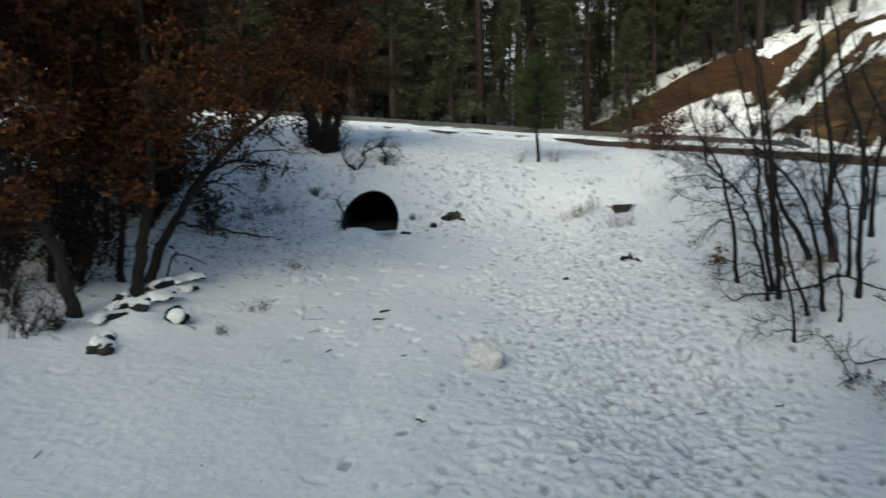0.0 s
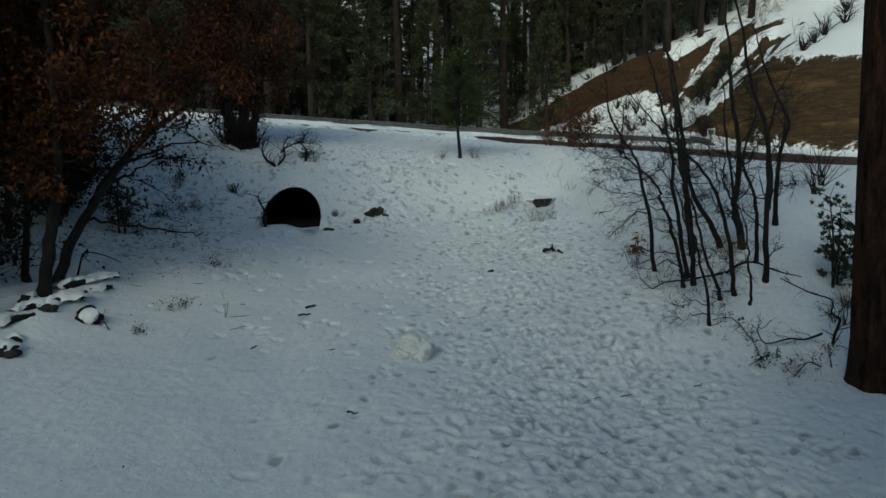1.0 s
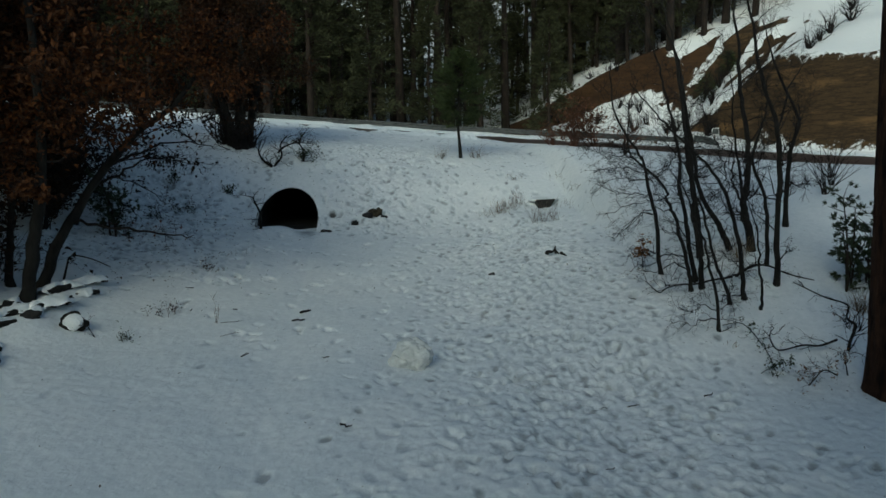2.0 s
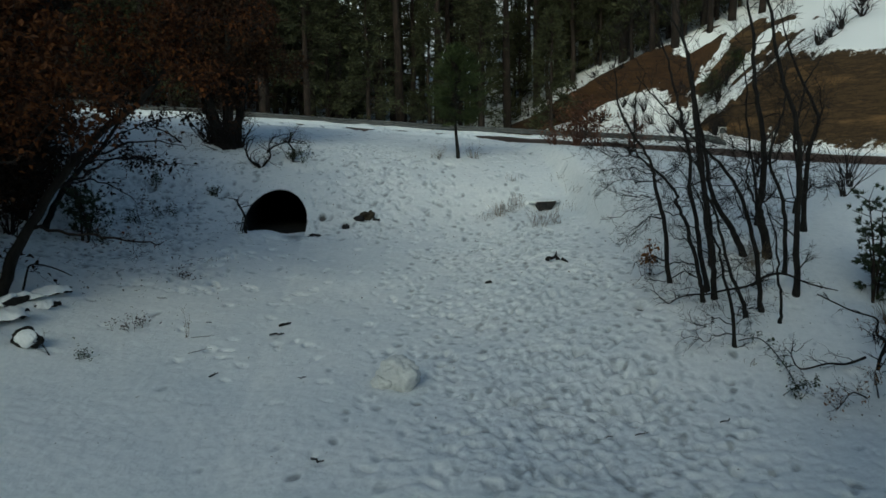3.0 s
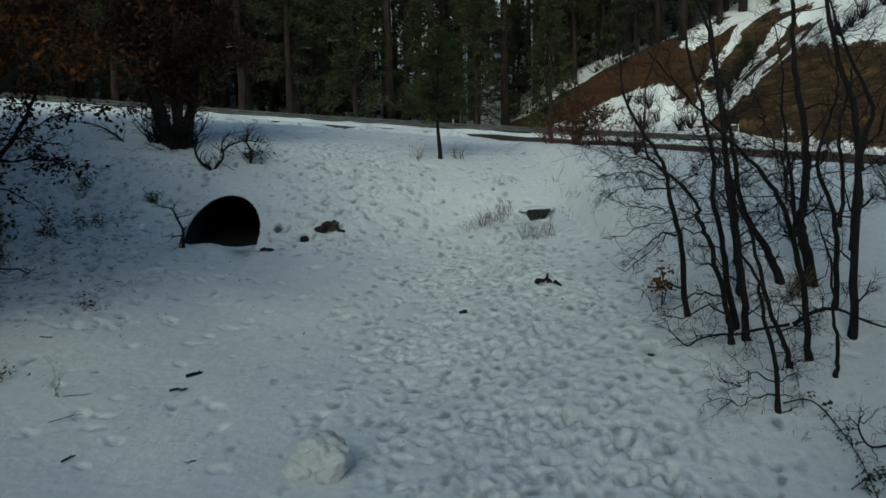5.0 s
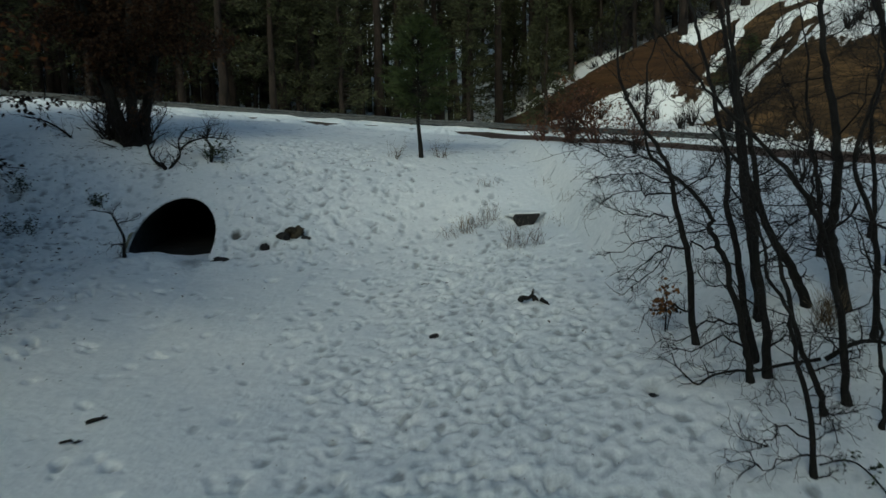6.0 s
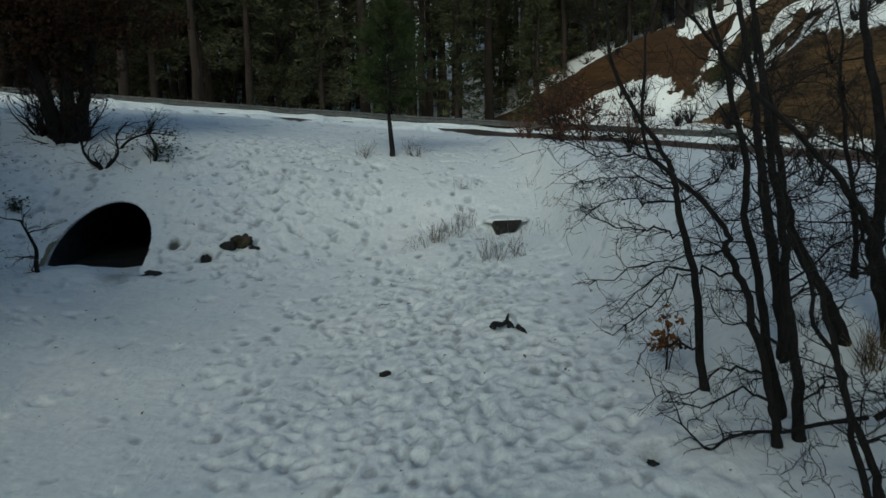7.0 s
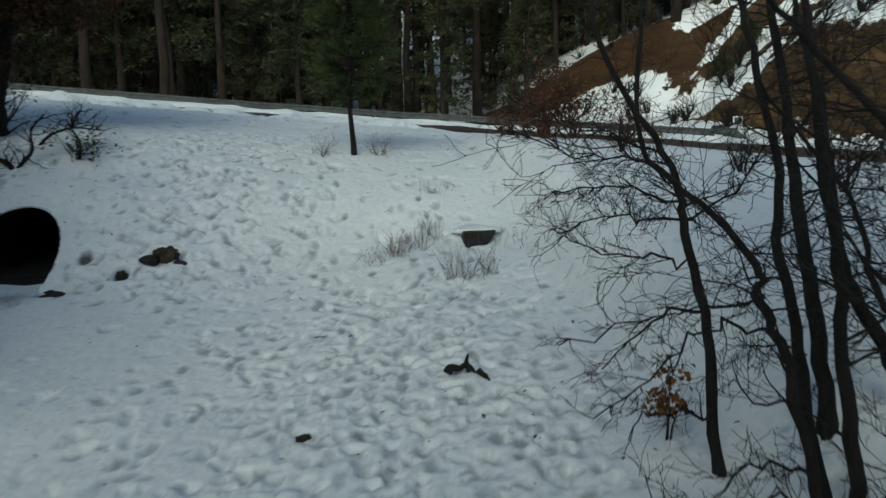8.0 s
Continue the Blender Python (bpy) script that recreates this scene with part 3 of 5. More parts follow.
# ---- culvert ----
def build_culvert():
    cx, cz, r = CULVERT
    ob = thing("culvert", cx, MOUTH_Y, 1.78, "corrugated steel culvert pipe, dark inside, cut to the snowy bank", "culvert")
    inv = Vector((cx, MOUTH_Y, 1.78))
    n = 56

    def shell(ra, rb, front, length, step):
        b = Build()
        rows = int(length / step)
        for k in range(rows + 1):
            for s in range(n):
                a = 2 * math.pi * s / n
                z = cz + math.sin(a) * r
                rr = r + ra + rb * math.sin(k * math.pi / 2)
                y = float(mouth_y(z)) + front + k * step
                b.v.append(Vector((cx + math.cos(a) * rr, y, cz + math.sin(a) * rr)) - inv)
        for k in range(rows):
            for s in range(n):
                t = (s + 1) % n
                b.f.append((k * n + s, k * n + t, (k + 1) * n + t, (k + 1) * n + s))
        return b
    # wall and inner floor coloured near black for the shade inside
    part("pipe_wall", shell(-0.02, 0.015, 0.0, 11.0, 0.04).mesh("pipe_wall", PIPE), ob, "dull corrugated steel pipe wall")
    rim = Build()
    for s in range(n):
        a = 2 * math.pi * s / n
        z = cz + math.sin(a) * r
        y = float(mouth_y(z))
        for ra, dy in ((-0.025, -0.005), (0.01, -0.015), (0.01, 0.10), (-0.025, 0.10)):
            rim.v.append(Vector((cx + math.cos(a) * (r + ra), y + dy, cz + math.sin(a) * (r + ra))) - inv)
    for s in range(n):
        t = (s + 1) % n
        rim.f += [(s * 4 + j, t * 4 + j, t * 4 + (j + 1) % 4, s * 4 + (j + 1) % 4) for j in range(4)]
    part("end_rim", rim.mesh("end_rim", RIMSTEEL), ob, "pale frosted steel rim of the pipe")
    def floor_strip(k0, k1):
        fl = Build()
        for k in range(k0, k1):
            y = MOUTH_Y - 0.25 + k * 0.2
            for j in range(13):
                x = cx - 0.95 + 1.9 * j / 12
                dip = 0.10 * math.exp(-((j - 8) / 2.2) ** 2) * min(1, k / 2) * (1 - min(1, max(0, (k - 4) / 4)))
                fl.v.append(Vector((x, y, 1.79 - dip + 0.02 * noise.noise((x * 3, y * 3, 0)) + 0.004 * k)) - inv)
        for k in range(k1 - k0 - 1):
            fl.f += [(k * 13 + j, k * 13 + j + 1, (k + 1) * 13 + j + 1, (k + 1) * 13 + j) for j in range(12)]
        return fl
    part("snow_sill", floor_strip(0, 7).mesh("snow_sill", SNOW), ob, "snow blown onto the lip of the pipe's floor")
    part("shaded_floor", floor_strip(6, 58).mesh("shaded_floor", SHADED_SILT), ob, "silt on the pipe's floor, painted near black for the shade inside")
    # unseen cap, added so no light comes through the pipe
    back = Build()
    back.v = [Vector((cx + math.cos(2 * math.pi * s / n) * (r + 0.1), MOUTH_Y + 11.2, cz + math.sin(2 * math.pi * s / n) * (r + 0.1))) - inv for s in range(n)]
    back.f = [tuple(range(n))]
    part("light_stop_cap", back.mesh("light_stop_cap", DARKSTONE), ob, "unseen dark cap added to keep the pipe's inside black")


RIMSTEEL = two_tone("frosted_rim", (0.38, 0.38, 0.38), (0.7, 0.70, 0.70), 5.0, 0.7)
# near black: the pipe's inner shade is put into the floor's colour
SHADED_SILT = two_tone("shaded_silt", (0.008, 0.008, 0.007), (0.03, 0.028, 0.025), 1.6, 0.95)
build_culvert()


# ---- guardrail along the far side of the road ----
def road_edge(x, off):
    y = float(road_y(x))
    dy = float(road_y(x + 0.5) - road_y(x - 0.5))
    q = math.hypot(1, dy)
    return Vector((x - dy / q * off, y + off / q, float(road_z(x)) + 0.3))


def build_guardrail():
    base = road_edge(18.0, 3.7)
    ob = thing("guardrail", base.x, base.y, base.z, "grey galvanised W-beam guardrail on posts behind the road", "guardrail")
    profile = [(0.0, -0.155), (0.05, -0.11), (0.05, -0.07), (0.0, -0.02), (0.0, 0.02), (0.05, 0.07), (0.05, 0.11), (0.0, 0.155)]
    xs = np.arange(-46, 18.1, 2.0)
    for k in range(0, len(xs) - 1, 2):
        b = Build()
        seg = [road_edge(x, 3.7) for x in np.linspace(xs[k], min(xs[k] + 4.0, 18.0), 5)]
        for p in seg:
            for d, h in profile:
                b.v.append(p + Vector((0, -d, 0.43 + h)) - base)
            for d, h in reversed(profile):
                b.v.append(p + Vector((0, -d + 0.012, 0.43 + h)) - base)
        m = 2 * len(profile)
        for j in range(4):
            b.f += [(j * m + i, j * m + (i + 1) % m, (j + 1) * m + (i + 1) % m, (j + 1) * m + i) for i in range(m)]
        part("beam", b.mesh("beam", STEEL, True), ob)
    box = post_mesh(0.075, 0.10, 1.15)
    for x in xs:
        p = road_edge(x, 3.83) - base
        o = part("post", box, ob)
        o.location = p + Vector((0, 0, -0.55))
    end = Build()
    p = road_edge(18.0, 3.7) - base
    end.tube([p + Vector((0, 0, 0.55)), p + Vector((0.5, -0.05, 0.5)), p + Vector((1.0, -0.12, 0.36)), p + Vector((1.4, -0.2, 0.1))], [0.19, 0.2, 0.2, 0.16], 8)
    part("end_terminal", end.mesh("end_terminal", DARKSTEEL), ob, "dark flared end terminal")


def post_mesh(hx, hy, h):
    bm = bmesh.new()
    bmesh.ops.create_cube(bm, size=1)
    for v in bm.verts:
        v.co = Vector((v.co.x * 2 * hx, v.co.y * 2 * hy, (v.co.z + 0.5) * h))
    bmesh.ops.bevel(bm, geom=bm.edges[:], offset=0.012, segments=1, affect="EDGES")
    me = bpy.data.meshes.new("post")
    bm.to_mesh(me)
    bm.free()
    me.materials.append(POST)
    return me


DARKSTEEL = two_tone("dark_weathered_steel", (0.05, 0.06, 0.06), (0.12, 0.13, 0.13), 4.0, 0.6)
build_guardrail()


def build_marker():
    x, y = 22.3, 45.0
    z = gz(x, y)
    ob = thing("roadside_sign", x, y, z, "small dark sign board with a white border below the cut bank", "sign")
    post = Build()
    post.tube([(0, 0, -0.3), (0, 0, 0.75)], [0.04, 0.04], 6)
    part("post", post.mesh("post", POST), ob)
    for name, w, h, d, mat in (("border", 0.5, 0.46, 0.0, WHITEPAINT), ("panel", 0.38, 0.33, -0.014, DARKSTEEL)):
        bm = bmesh.new()
        bmesh.ops.create_cube(bm, size=1)
        for v in bm.verts:
            v.co = Vector((v.co.x * w, v.co.y * 0.02 + d - 0.05, v.co.z * h + 0.55))
        me = bpy.data.meshes.new(name)
        bm.to_mesh(me)
        bm.free()
        me.materials.append(mat)
        part(name, me, ob)


WHITEPAINT = two_tone("white_sign_paint", (0.6, 0.6, 0.58), (0.8, 0.8, 0.78), 3.0, 0.5)
build_marker()

# ---- trees ----
def turned(d, angle, rng):
    """d swung by an angle to a random side."""
    d = Vector(d).normalized()
    axis = Matrix.Rotation(rng.uniform(0, 2 * math.pi), 3, d) @ d.orthogonal()
    return (Matrix.Rotation(angle, 3, axis) @ d).normalized()


def grow(b, p, d, length, radius, level, rng, tips, crook=0.35, lift=0.06, kids=4):
    """A crooked branch and its twigs, down to level 0; tips gathers twig ends."""
    n = 4 if level == 0 else 6
    pts, rad = [Vector(p)], [radius]
    d = Vector(d).normalized()
    for k in range(n):
        d = (d + Vector((rng.gauss(0, crook), rng.gauss(0, crook), rng.gauss(0, crook) + lift))).normalized()
        pts.append(pts[-1] + d * length / n * rng.uniform(0.8, 1.2))
        rad.append(max(0.0024, radius * (1 - 0.8 * (k + 1) / n)))
    b.tube(pts, rad, 3 if level == 0 else (4 if level == 1 else 5), False)
    tips.append((pts[-1], d))
    if level == 0:
        tips.append((pts[2], d))
        return
    for k in range(kids + rng.randint(-1, 1)):
        t = rng.uniform(0.25, 1.0) * n
        i = min(n - 1, int(t))
        q = pts[i].lerp(pts[i + 1], t - i)
        dd = turned((pts[i + 1] - pts[i]), rng.uniform(0.5, 1.1), rng)
        grow(b, q, dd, length * rng.uniform(0.35, 0.6), max(0.003, rad[i] * 0.5), level - 1, rng, tips, crook, lift, kids)


def smooth_step(t):
    t = min(1.0, max(0.0, t))
    return t * t * (3 - 2 * t)


def spline(pts, per):
    """A smooth run through points."""
    out = []
    q = [pts[0]] + list(pts) + [pts[-1]]
    for k in range(1, len(q) - 2):
        a, b, c, d = q[k - 1], q[k], q[k + 1], q[k + 2]
        for j in range(per):
            t = j / per
            out.append(0.5 * ((2 * b) + (c - a) * t + (2 * a - 5 * b + 4 * c - d) * t * t + (3 * b - a - 3 * c + d) * t ** 3))
    return out + [pts[-1]]


def oak(x, y, radius, shape, seed, label, group, limbs=7, reach=1.0, low=0.35, leaves=0, leaf_mat=None, leaf_size=0.09, level=2, kids=5, sides=9, lean_y=0.0, name="oak_tree", arms=(), leaf_min=2.2):
    """A crooked oak stem through (across, up) stations, with its limbs, twigs and clinging leaves."""
    rng = random.Random(seed)
    ob = thing(name, x, y, gz(x, y), label, "tree", group)
    pts = [Vector((0, 0, -0.25)), Vector((0, 0, 0.02))]
    dy = 0.0
    for st in shape:
        if len(st) == 3:
            pts.append(Vector(st))
            continue
        dy += rng.uniform(-0.09, 0.09) + lean_y
        pts.append(Vector((st[0], dy, st[1])))
    # on from the last station to a thin top
    d = (pts[-1] - pts[-2]).normalized()
    for k in range(3):
        d = (d + Vector((rng.gauss(0, 0.25), rng.gauss(0, 0.25), 0.15))).normalized()
        pts.append(pts[-1] + d * 0.5 * reach)
    run = spline(pts, 4)
    n = len(run)
    for k in range(2, n):
        run[k] = run[k] + Vector((rng.gauss(0, 0.012), rng.gauss(0, 0.012), 0))
    rad = [radius * (1.0 - 0.86 * (k / (n - 1)) ** 0.9) for k in range(n)]
    rad[0] = rad[1] = radius * 1.3
    rad[2] = rad[3] = radius * 1.22
    rad[4] = radius * 1.1
    b = Build()
    b.tube(run, rad, sides, True, 0.07, rng)
    part("trunk", b.mesh("trunk", OAK), ob)
    tips = []
    for k in range(limbs):
        i = int((low + (1 - low) * (k + rng.random()) / limbs) * (n - 2))
        i = min(n - 2, max(3, i))
        side = turned(Vector((0, 0, 1)), rng.uniform(0.75, 1.6), rng)
        lb = Build()
        size = reach * rng.uniform(0.5, 1.15) * (0.55 + 0.45 * smooth_step(run[i].z / 2.2))
        grow(lb, run[i], side, size, max(0.006, min(0.026, rad[i] * 0.3)), level, rng, tips, 0.24, 0.05, kids)
        part("limb", lb.mesh("limb", TWIG), ob)
    for z0, stations_ in arms:
        i = min(range(n), key=lambda j: abs(run[j].z - z0))
        yy = run[i].y
        ap = [run[i]] + [Vector(st) if len(st) == 3 else Vector((st[0], yy + 0.12 * rng.gauss(0, 1), st[1])) for st in stations_]
        arun = spline(ap, 4)
        for j in range(1, len(arun)):
            arun[j] = arun[j] + Vector((rng.gauss(0, 0.025), rng.gauss(0, 0.03), rng.gauss(0, 0.028)))
        ab = Build()
        m = len(arun)
        ab.tube(arun, [max(0.006, rad[i] * 0.4 * (1 - 0.8 * j / (m - 1))) for j in range(m)], 6, True, 0.06, rng)
        for j in range(2 * m + 6 if stations_[-1][-1] > 2.1 and not leaves else (m if leaves else m)):
            q = min(m - 2, int(rng.uniform(0.2, 1.0) * (m - 1)))
            grow(ab, arun[q], turned(arun[q + 1] - arun[q], rng.uniform(0.3, 0.9), rng), rng.uniform(0.15, 0.48), 0.0055, 1, rng, tips, 0.27, 0.03, 5)
        part("limb", ab.mesh("limb", TWIG), ob)
    if leaves:
        lf = Build()
        high = [t for t in tips if t[0].z > leaf_min + rng.uniform(-0.4, 0.6)]
        for k in range(leaves):
            p, d = rng.choice(high)
            off = Vector((rng.gauss(0, 0.13), rng.gauss(0, 0.13), rng.gauss(0, 0.11)))
            lf.leaf(p + off, turned((0, 0, -1), rng.uniform(0.2, 1.9), rng), turned((0, 0, 1), rng.uniform(0, 1.2), rng), leaf_size * rng.uniform(0.7, 1.4), leaf_size * rng.uniform(0.45, 0.8))
        below = [t for t in tips if t[0].z <= leaf_min]
        for k in range(leaves // 45 if below else 0):
            p, d = rng.choice(below)
            lf.leaf(p + Vector((rng.gauss(0, 0.05), rng.gauss(0, 0.05), rng.gauss(0, 0.05))), turned((0, 0, -1), rng.uniform(0.2, 1.9), rng), turned((0, 0, 1), rng.uniform(0, 1.2), rng), leaf_size * 0.8, leaf_size * 0.5)
        part("leaves", lf.mesh("leaves", leaf_mat, True), ob, "withered leaves still on the twigs")
    return ob


# the bare thicket on the slope: place, stem radius, stations of the stem (across, up)
BARE = "bare dark oak with a crooked stem in snow"
THICKET = "oaks of the bare thicket"
oak(6.85, 16.77, 0.060, [(-0.02, 0.13, 0.7), (-0.05, 0.24, 1.4), (-0.21, 0.34, 2.1), (-0.26, 0.38, 2.45), (-0.39, 0.42, 2.8), (-0.83, 0.52, 3.5), (-0.98, 0.56, 3.95)], 1, "bare dark oak leaning over the trodden snow, long side branches", THICKET, 19, 1.1, 0.34, arms=[(1.7, [(-0.36, 1.84), (-0.62, 1.9), (-0.92, 1.93), (-1.25, 2.1)]), (1.45, [(-0.4, 1.42), (-0.7, 1.22), (-1.0, 0.95)]), (2.5, [(-0.7, 2.75), (-1.2, 2.8), (-1.9, 3.05)]), (2.35, [(-0.6, 2.45), (-1.0, 2.52), (-1.5, 2.42)]), (2.2, [(-0.5, 2.2), (-0.9, 2.26), (-1.4, 2.16)]), (2.75, [(-0.8, 3.0), (-1.3, 3.05), (-1.75, 3.3)]), (2.2, [(0.2, 2.5), (0.5, 2.9)]), (0.45, [(-0.25, 0.55), (-0.55, 0.5), (-0.85, 0.42)])])
oak(7.01, 15.48, 0.054, [(-0.05, 0.02, 0.35), (-0.11, 0.03, 0.7), (-0.31, 0.05, 1.4), (-0.45, 0.05, 1.75), (-0.57, 0.06, 2.0), (-0.55, 0.07, 2.14), (-0.8, 0.1, 2.45), (-1.17, 0.13, 2.78), (-1.4, 0.15, 3.05)], 2, "bare dark oak with a strongly crooked stem", THICKET, 16, 1.0, 0.3, arms=[(1.95, [(-0.75, 2.02), (-1.05, 1.95), (-1.5, 1.9), (-1.9, 1.6)]), (1.75, [(-0.8, 1.8), (-1.1, 1.72), (-1.45, 1.45), (-1.75, 1.15)]), (0.65, [(-0.5, 0.8), (-0.9, 0.62), (-1.3, 0.6)]), (0.5, [(-0.4, 0.55), (-0.9, 0.45), (-1.2, 0.5)])])
oak(7.30, 15.94, 0.062, [(-0.03, 0.23, 0.7), (-0.08, 0.39, 1.4), (-0.14, 0.56, 2.1), (-0.08, 0.75, 2.8), (-0.16, 0.99, 3.5), (-0.26, 1.2, 4.2), (-0.35, 1.35, 4.8)], 3, BARE, THICKET, 17, 1.2, 0.15)
oak(7.27, 15.53, 0.066, [(-0.06, 0.01, 0.7), (-0.17, 0.03, 1.4), (-0.24, 0.05, 2.1), (-0.32, 0.15, 2.8), (-0.34, 0.3, 3.5), (-0.34, 0.48, 4.2), (-0.42, 0.6, 4.9)], 4, "tall bare dark oak stem in snow", THICKET, 17, 1.2, 0.15, arms=[(3.4, [(-0.15, 3.8), (0.1, 4.3), (0.2, 4.9)])])
oak(7.74, 16.59, 0.085, [(0.0, 0.2, 0.7), (0.04, 0.47, 1.4), (0.07, 0.78, 2.1), (0.15, 1.08, 2.8), (0.18, 1.38, 3.5), (0.18, 1.6, 4.2), (0.1, 1.75, 4.8)], 16, "stout bare oak stem leaning away up the slope", THICKET, 16, 1.2, 0.2)
oak(7.36, 14.47, 0.046, [(-0.11, 0.4), (-0.3, 0.85), (-0.46, 1.47), (-0.55, 1.98), (-0.75, 2.41)], 5, BARE, THICKET, 19, 0.9, 0.15, arms=[(0.85, [(-0.3, 1.0), (-0.6, 0.95)]), (0.55, [(0.3, 0.66), (0.6, 0.75)])])
oak(6.71, 13.62, 0.039, [(-0.07, 0.73), (-0.19, 1.22), (-0.28, 1.71), (-0.56, 2.11)], 6, "thin bare oak standing forward of the thicket", THICKET, 17, 0.8, 0.08, arms=[(0.4, [(-0.25, 0.46), (-0.55, 0.4), (-0.85, 0.46)]), (0.22, [(-0.3, 0.22), (-0.6, 0.14), (-0.9, 0.18)]), (0.6, [(0.25, 0.66), (0.5, 0.6)])])
oak(7.75, 14.62, 0.057, [(-0.06, 0.02, 0.72), (-0.2, 0.01, 1.42), (-0.49, -0.1, 2.13), (-0.73, -0.19, 2.48), (-1.05, -0.26, 2.83), (-1.5, -0.32, 3.2)], 7, BARE, THICKET, 21, 1.1, 0.15, arms=[(2.3, [(-0.64, 2.7), (-0.72, 3.1), (-0.9, 3.6), (-1.05, 4.0)])])
oak(8.78, 16.2, 0.102, [(-0.04, 0.18, 0.7), (-0.08, 0.27, 1.05), (-0.01, 0.33, 1.4), (0.12, 0.46, 2.1), (0.11, 0.62, 2.8), (0.05, 0.76, 3.5), (0.03, 0.87, 4.2), (0.06, 0.95, 4.8)], 8, "thick bare oak stem dividing above head height", THICKET, 19, 1.3, 0.15, arms=[(1.15, [(-0.25, 1.4), (-0.4, 1.75), (-0.45, 2.3), (-0.6, 2.9)]), (1.9, [(0.35, 2.1), (0.6, 2.5)])])
oak(8.33, 16.41, 0.085, [(-0.15, -0.07, 0.35), (-0.37, -0.12, 0.7), (-0.64, -0.17, 1.05), (-0.85, -0.2, 1.45), (-0.95, -0.2, 2.0), (-1.05, -0.2, 2.6)], 9, "bare oak stem leaning steeply over the snow", THICKET, 13, 1.0, 0.2)
oak(8.66, 14.93, 0.072, [(-0.05, 0.0, 1.14), (-0.05, 0.0, 2.5), (-0.13, 0.0, 3.4), (-0.35, 0.0, 3.93), (-0.6, 0.0, 4.71), (-0.72, 0.0, 5.4)], 10, "tall straight bare oak stem in snow", THICKET, 22, 1.2, 0.15, arms=[(2.5, [(0.16, 2.95), (0.32, 3.6), (0.27, 4.3)]), (2.0, [(0.25, 2.12), (0.45, 2.15), (0.5, 2.3)])])
oak(7.83, 14.12, 0.035, [(0.02, 0.38), (-0.04, 0.81), (-0.04, 1.15), (-0.09, 1.57)], 11, "thin wavy bare oak sapling in snow", THICKET, 10, 0.6, 0.3)
oak(8.75, 15.54, 0.055, [(-0.01, 0.96), (-0.13, 1.72), (-0.35, 2.29), (-0.28, 2.93)], 12, BARE, THICKET, 19, 0.9, 0.25)
oak(10.11, 17.1, 0.072, [(-0.01, 1.35), (0.13, 1.96), (0.26, 2.56), (-0.11, 3.37)], 13, "bare oak stem at the top of the slope", THICKET, 16, 1.1, 0.2)
oak(9.3, 17.6, 0.048, [(-0.1, 0.9), (-0.2, 1.7), (-0.35, 2.5)], 14, BARE, THICKET, 14, 1.1, 0.2)
oak(10.6, 18.2, 0.053, [(0.1, 0.9), (-0.1, 1.8), (0.1, 2.7)], 15, BARE, THICKET, 14, 1.1, 0.2)

# the leafy clump by the log pile
CLUMP = "oaks of the russet clump"
LEAFY = "oak with dense russet withered leaves above snow"
oak(-7.04, 13.48, 0.145, [(-0.1, 0.87), (-0.45, 1.83), (-0.95, 2.78), (-1.36, 4.02), (-1.56, 5.23)], 21, "thick oak stem leaning out under russet leaves", CLUMP, 17, 1.8, 0.3, 8000, RUSSET, 0.13)
oak(-6.48, 14.95, 0.15, [(0.19, 1.07), (0.38, 1.89), (0.53, 2.93), (0.51, 4.4), (0.5, 6.06)], 22, LEAFY, CLUMP, 19, 1.9, 0.38, 10000, RUSSET, 0.13)
oak(-6.56, 15.90, 0.135, [(0.3, 0.82), (0.72, 1.56), (1.32, 2.42), (2.0, 3.1), (2.7, 3.6)], 23, "oak leaning far over the snow with russet leaves", CLUMP, 20, 1.5, 0.4, 5200, RUSSET, 0.095, leaf_min=3.3, arms=[(1.9, [(1.5, 2.3), (2.2, 2.55), (3.0, 2.6)]), (2.4, [(2.0, 2.7), (2.8, 2.9), (3.5, 2.75)]), (1.3, [(1.1, 1.25), (1.9, 1.1), (2.6, 1.0), (3.0, 0.95)])])
oak(-7.65, 20.6, 0.095, [(0.15, 0.5, 0.7), (0.45, 1.4, 1.5), (0.65, 1.7, 1.75), (1.3, 1.6, 2.5), (1.7, 1.5, 3.2)], 28, "oak leaning over the slope, bare arching limbs with few leaves", CLUMP, 9, 1.2, 0.6, 1500, SHADED_LEAF, 0.12, leaf_min=1.3, arms=[(1.6, [(1.3, 1.5, 1.75), (2.2, 1.0, 1.68), (3.1, -0.1, 1.55), (3.95, -0.6, 1.45)]), (1.75, [(1.5, 1.2, 2.3), (2.5, 0.7, 2.62), (3.6, 0.5, 2.8), (4.4, 0.4, 2.78)]), (1.7, [(1.1, 1.3, 2.3), (1.6, 1.0, 2.9), (2.3, 0.8, 3.3)]), (1.2, [(0.9, 0.9, 1.2), (1.6, 0.5, 0.95), (2.3, 0.2, 0.55)]), (0.9, [(0.6, 0.4, 0.75), (1.2, 0.0, 0.55), (1.7, -0.3, 0.2)])])
oak(-7.09, 15.71, 0.095, [(0.02, 0.87), (0.13, 1.98), (-0.09, 3.31), (-0.2, 5.08)], 24, LEAFY, CLUMP, 16, 1.8, 0.38, 8000, RUSSET, 0.13)
oak(-8.46, 18.11, 0.094, [(0.05, 1.13), (0.16, 2.39), (0.7, 4.16), (1.37, 6.02)], 25, LEAFY, CLUMP, 16, 2.0, 0.36, 8500, RUSSET, 0.14)
